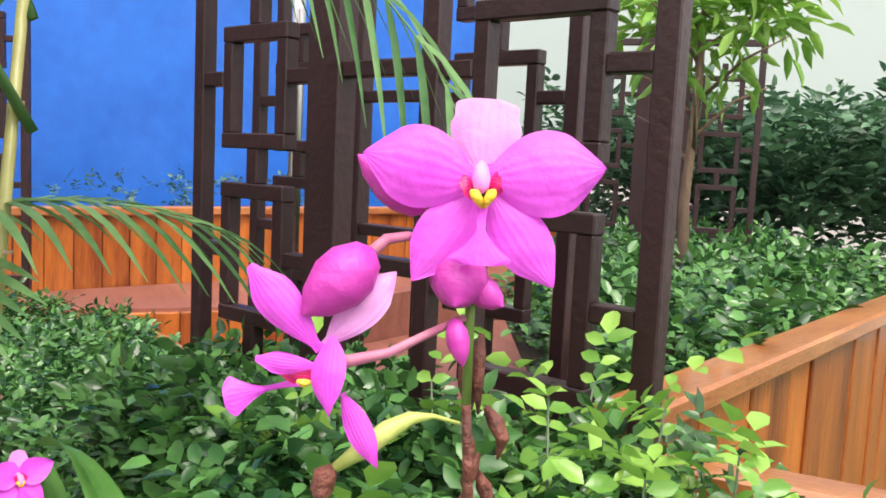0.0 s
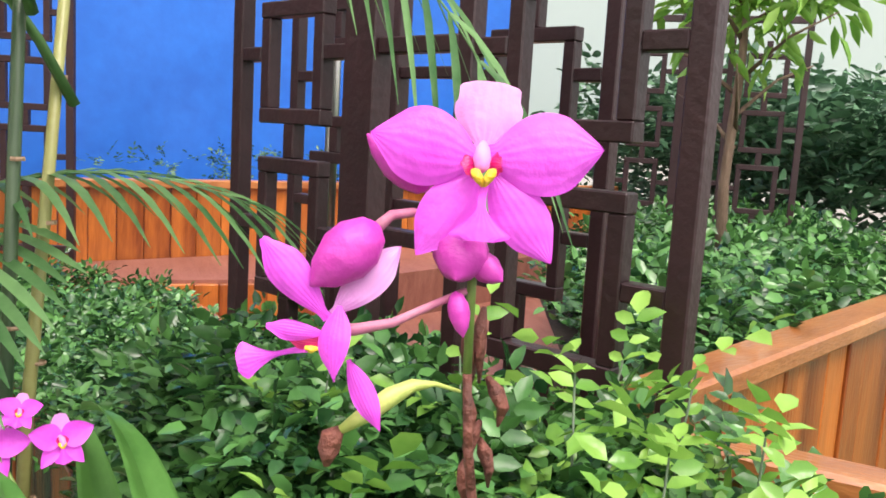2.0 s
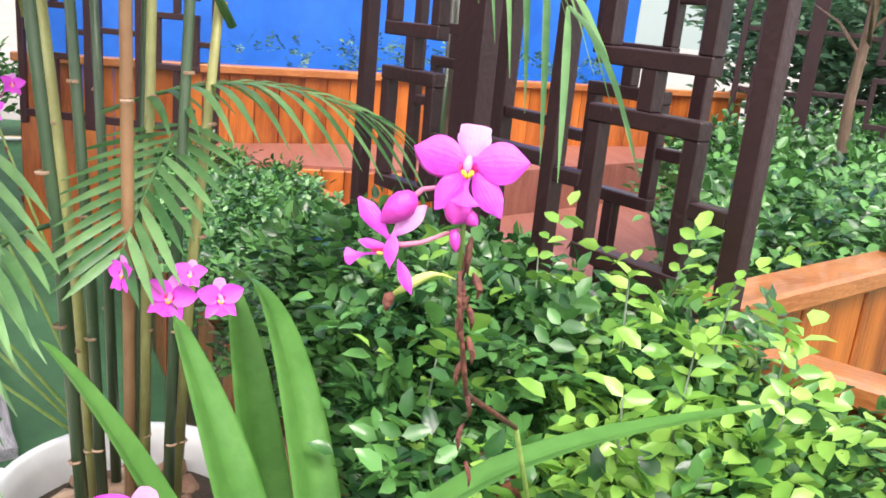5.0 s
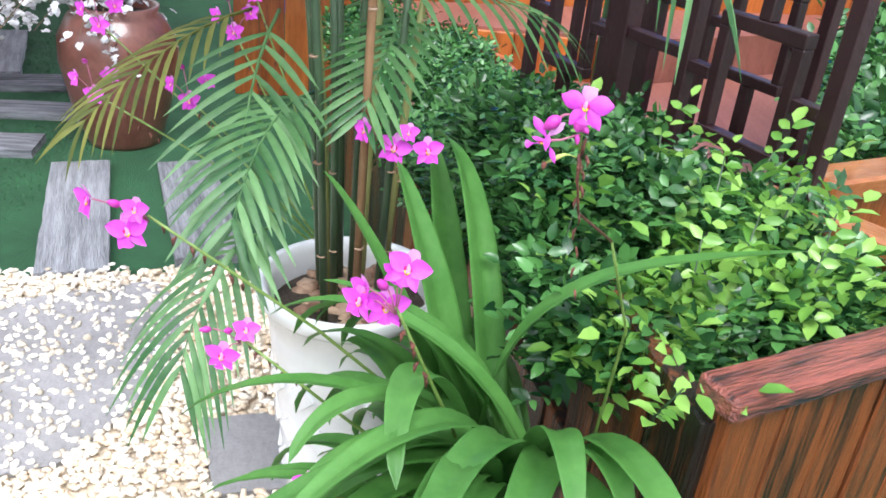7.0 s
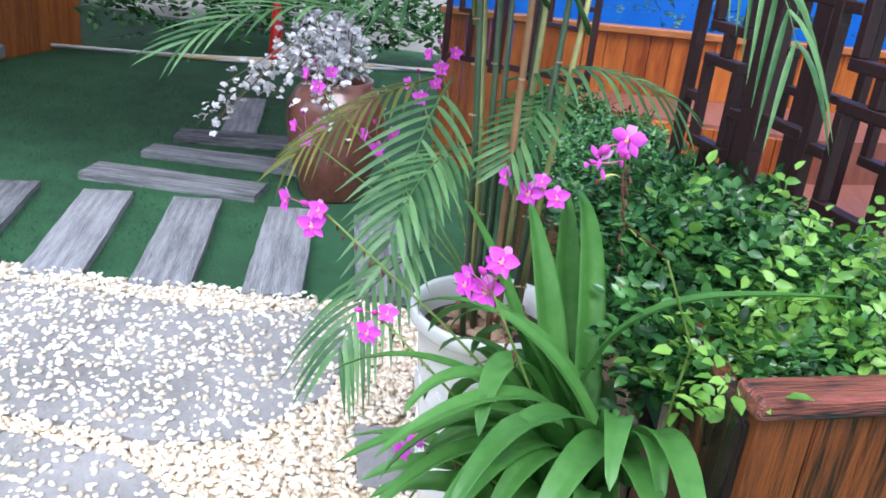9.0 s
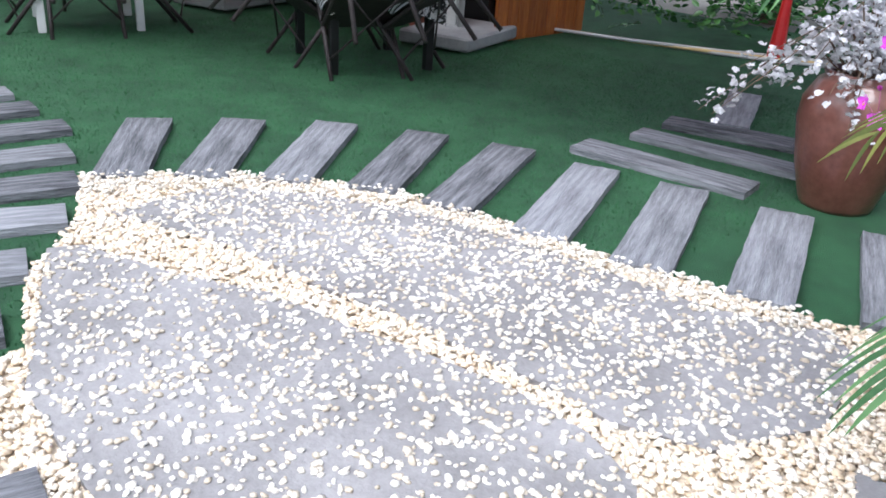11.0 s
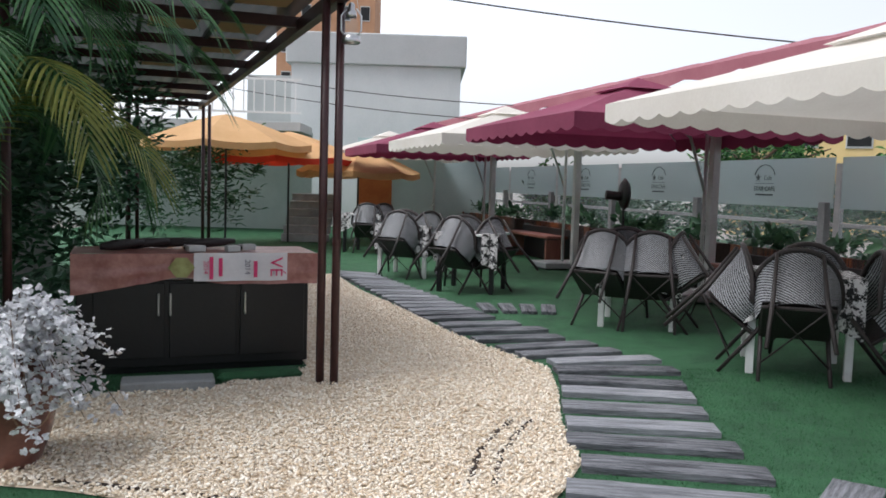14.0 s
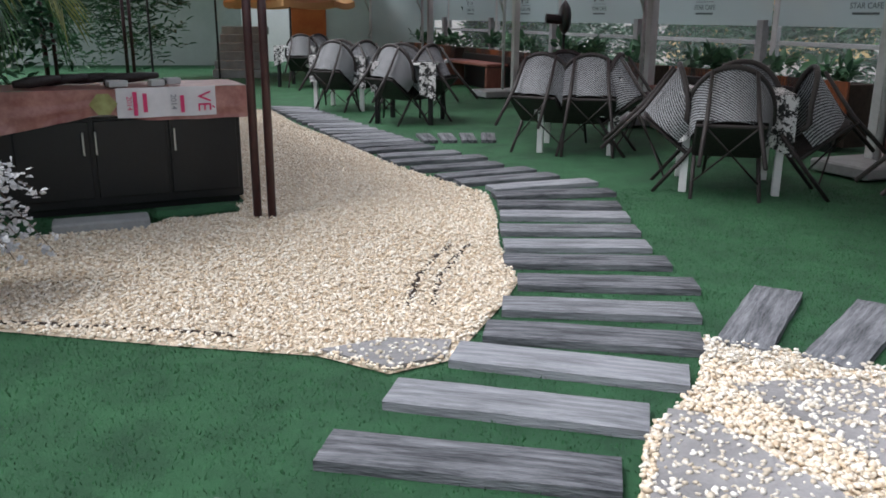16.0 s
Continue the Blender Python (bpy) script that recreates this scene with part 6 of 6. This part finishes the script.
def block(name, x, y, rot, w, d, h, wall, label, storeys, bays, roof=PLASTER_GREY, parapet=0.9):
    b = thing(name, label, "building", Matrix.Translation((x, y, 0)) @ Matrix.Rotation(radians(rot), 4, "Z"), group="houses beyond")
    part("wall", Geo().box(pose(0, d / 2, h / 2), w, d, h), wall, b)
    part("roof", Geo().box(pose(0, d / 2, h + parapet / 2), w + 0.3, d + 0.3, parapet, 0.03), roof, b)
    for s in range(storeys):
        for k in range(bays):
            wx = -w / 2 + w * (k + 0.5) / bays
            wd = part("window", Geo().box(pose(wx, -0.02, h * (s + 0.55) / storeys), w / bays * 0.5, 0.06, h / storeys * 0.45, 0.01), GREY_PAINT, b)
            part("pane", Geo().box(pose(wx, -0.055, h * (s + 0.55) / storeys), w / bays * 0.44, 0.02, h / storeys * 0.39), BLACK_PAINT, wd)
    return b


house = block("white_building", -0.95, 25, 0, 4.9, 8, 4.7, PLASTER, "white rendered building with a grey parapet", 1, 0)
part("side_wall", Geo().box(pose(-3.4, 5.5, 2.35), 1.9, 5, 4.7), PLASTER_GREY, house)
block("yellow_house", 13, 26, -30, 6, 6, 4.2, YELLOW_WALL, "yellow rendered house beyond the fence", 2, 4, MAROON, 0.5)
block("tower_block", -8.0, 70, 0, 8, 8, 19, mat("orange_brick_facade", (0.42, 0.22, 0.12), (0.55, 0.32, 0.2), 1, 0.9), "distant orange brick apartment tower", 7, 5)
block("tower_block", 62, 62, -40, 22, 10, 13, PLASTER, "distant white office block with rows of windows", 4, 9)
# gallery with railing, stairs and door below the white building
gal = thing("gallery", "upper gallery with white railings beside the building", "gallery", Matrix.Translation((-4.4, 21.5, 0)))
part("slab", Geo().box(pose(-1.6, 0.5, 2.62), 7.0, 2.0, 0.22, 0.01), PLASTER_GREY, gal)
for z in (2.95, 3.75):
    part("rail", Geo().box(pose(-1.6, -0.45, z), 7.0, 0.05, 0.05), WHITE_PAINT, gal)
for k in range(28):
    part("baluster", Geo().box(pose(-5.0 + 0.25 * k, -0.45, 3.35), 0.03, 0.03, 0.8), WHITE_PAINT, gal)
lettering(gal, "R", 0.7, pose(-0.9, -0.55, 2.75, 90, 0, 0), BLACK_PAINT)
part("back_wall", Geo().box(pose(-1.6, 1.6, 1.3), 7.0, 0.15, 2.6), mat("sage_wall", (0.3, 0.36, 0.32), (0.42, 0.48, 0.44), 1, 0.8), gal)
st = thing("staircase", "grey steps beside the orange door", "stairs", Matrix.Translation((-2.0, 18.6, 0)))
for k in range(6):
    part("step", Geo().box(pose(0, 0.28 * k, 0.17 * (k + 0.5)), 1.0, 0.3, 0.17, 0.01), CONCRETE, st)
wall2 = thing("sea_green_wall", "pale sea-green wall with an orange door at the terrace end", "wall", Matrix.Translation((0.2, 21.0, 0)), kind="structure")
part("wall", Geo().box(pose(0.4, 0, 1.2), 3.4, 0.15, 2.4), mat("sea_green_paint", (0.4, 0.52, 0.52), (0.52, 0.63, 0.62), 1, 0.7), wall2)
part("door", Geo().box(pose(-0.85, -0.1, 1.0), 0.8, 0.06, 2.0, 0.01), TURQUOISE, wall2, "orange-brown timber door")
hedge("bamboo_screen", [(-6.0, 17.5), (-3.2, 17.0), (-2.8, 18.0), (-6.0, 19.0)], 500, 0.1, 2.0, HEDGE_FAR, "dark bamboo and shrubs at the terrace end", 0.2, 0.05)
hedge("left_shrubs", [(-3.8, 5.6), (-2.2, 5.6), (-1.9, 8.5), (-3.8, 9.0)], 1300, 0.0, 2.2, HEDGE_FAR, "dark shrubs behind the counter", 0.14, 0.05)
# backing wall at the left; the pergola's shade is put into its dark colour
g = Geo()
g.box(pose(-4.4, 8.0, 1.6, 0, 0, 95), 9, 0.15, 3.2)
solo("left_wall", g, mat("dim_garden_wall", (0.1, 0.11, 0.1), (0.2, 0.2, 0.19), 1.2, 0.85), "garden wall behind the counter, shade put into its dark colour", "wall", kind="structure")
g = Geo()
g.box(pose(-2.2, 10.2, 0.45, 0, 0, 10), 1.6, 0.6, 0.05, 0.02)
for k in range(4):
    g.tube([(-2.8 + 0.4 * k, 10.0, 0.0), (-2.8 + 0.4 * k, 10.0, 0.45)], 0.02, 6)
solo("dark_table", g, BLACK_PAINT, "dark low table under the pergola", "table")


def parasol(x, y, z, r, canvas, under, label):
    u = thing("parasol", label, "parasol", Matrix.Translation((x, y, 0)), group="orange parasols")
    g = Geo()
    n = 8
    for k in range(n):
        a, b = 2 * math.pi * k / n, 2 * math.pi * (k + 1) / n
        g.grid(lambda p, q: Vector((r * q * ((1 - p) * math.cos(a) + p * math.cos(b)), r * q * ((1 - p) * math.sin(a) + p * math.sin(b)), z - 0.55 * q ** 1.25 - 0.05 * q * math.sin(math.pi * p))), 5, 6)
    part("canopy", g, canvas, u, smooth=True)
    for k in range(n):
        g = Geo()
        a, b = 2 * math.pi * k / n, 2 * math.pi * (k + 1) / n
        g.grid(lambda p, q: Vector((r * ((1 - p) * math.cos(a) + p * math.cos(b)), r * ((1 - p) * math.sin(a) + p * math.sin(b)), z - 0.55 - 0.12 * q - 0.05 * math.sin(math.pi * p))), 6, 1)
        part("valance", g, under, u)
    part("pole", Geo().tube([(0, 0, 0), (0, 0, z)], 0.022, 8), BLACK_PAINT, u)
    return u


parasol(-3.3, 16.8, 2.55, 1.65, OCHRE, OCHRE, "faded orange parasol with yellow edge")
parasol(-2.35, 18.4, 2.35, 1.6, OCHRE, RED_CANVAS, "orange parasol with a red valance")
parasol(-0.9, 18.8, 2.1, 1.35, OCHRE, OCHRE, "yellow parasol near the orange door")
for a, b, sag in (((-2, 14, 4.6), (9.5, 12, 3.2), 0.15), ((-6, 23, 4.3), (6.5, 16, 2.8), 0.3), ((-6, 23, 3.9), (6.5, 16, 2.5), 0.3)):
    pts = [Vector(a).lerp(Vector(b), i / 16) - Vector((0, 0, sag * math.sin(math.pi * i / 16))) for i in range(17)]
    solo("overhead_cable", Geo().tube(pts, 0.012, 5), BLACK_PAINT, "thin dark cable slung across the sky", "cable", group="overhead cables")
# low kerb, cable and red stand at the turf's far end
for k in range(3):
    pts = [(6.4 + 0.25 * i + 0.1 * math.sin(i * 1.3 + k), 5.2 - 0.55 * i + 0.06 * math.sin(i * 2 + k * 2), 0.02 + 0.01 * k) for i in range(12)]
    solo("garden_hose", Geo().tube(pts, 0.014, 6), (GREY_PAINT, YELLOW_WALL, GREY_PAINT)[k], "hose lying along the turf's edge", "hose", True, group="hoses")
hedge("edge_plants", [(6.9, 4.6), (7.6, 4.8), (9.0, 0.5), (8.2, 0.4)], 420, 0.05, 0.5, HEDGE, "low green plants along the turf's edge", 0.1, 0.05)
solo("red_stand", Geo().tube([(7.35, 3.15, 0), (7.35, 3.15, 0.5)], [0.07, 0.035], 10), RED_PAINT, "red metal stand at the turf's edge", "stand")

# ---- pebbles ----
flags = (FLAG_A, FLAG_B, FLAG_C)
pebbles("cream_gravel", BED, 62000, 0.0098, PEBBLE, "cream and yellow pebble gravel bed", RNG, [FLAG_D], hump=0.012)
pebbles("strewn_pebbles", FLAG_D, 90, 0.011, PEBBLE_WHITE, "white pebbles strewn over a flagstone", RNG, z=0.022)
pebbles("yard_gravel", YARD, 17000, 0.0115, PEBBLE, "cream and white pebbles round the flagstones", RNG, flags, hump=0.012)
pebbles("strewn_pebbles", FLAG_A, 2000, 0.0108, PEBBLE_WHITE, "white pebbles strewn over a flagstone", RNG, z=0.022)
pebbles("strewn_pebbles", FLAG_B, 2900, 0.0108, PEBBLE_WHITE, "white pebbles strewn over a flagstone", RNG, z=0.022)
pebbles("edge_pebbles", [(1.99, 3.57), (2.5, 3.24), (2.9, 2.73), (3.02, 2.2), (3.1, 1.7), (3.25, 1.1), (3.1, 1.1), (2.97, 1.7), (2.88, 2.2), (2.76, 2.7), (2.4, 3.1), (1.9, 3.35)], 4200, 0.0105, PEBBLE_WHITE, "white pebbles heaped along the sleepers", RNG, hump=0.025)

# ---- fine blades standing on the turf ----
nb = 110000
bx, by = RNG.uniform(-1.8, 6.2, nb), RNG.uniform(1.6, 6.6, nb)
off = ~(inside(BED, bx, by) | inside(YARD, bx, by))
bx, by = bx[off], by[off]
nb = len(bx)
ba, bh = RNG.uniform(0, 2 * np.pi, nb), RNG.uniform(0.007, 0.016, nb)
bw = 0.0022
root = np.stack([bx, by, np.zeros(nb)], 1)
wid = np.stack([np.cos(ba) * bw, np.sin(ba) * bw, np.zeros(nb)], 1)
tipv = np.stack([RNG.normal(0, 0.005, nb), RNG.normal(0, 0.005, nb), bh], 1)
bv = np.stack([root - wid, root + wid, root + tipv], 1).reshape(-1, 3)
TURF_BLADE = leafy("turf_blade", (0.012, 0.06, 0.02), (0.05, 0.2, 0.07), 0.6, 0.2, 0.9)
tagged(new("turf_blades", fast_mesh("turf_blades", bv, np.arange(nb * 3).reshape(-1, 3), TURF_BLADE, False)), "short blades of the green artificial turf", "turf", kind="stuff")
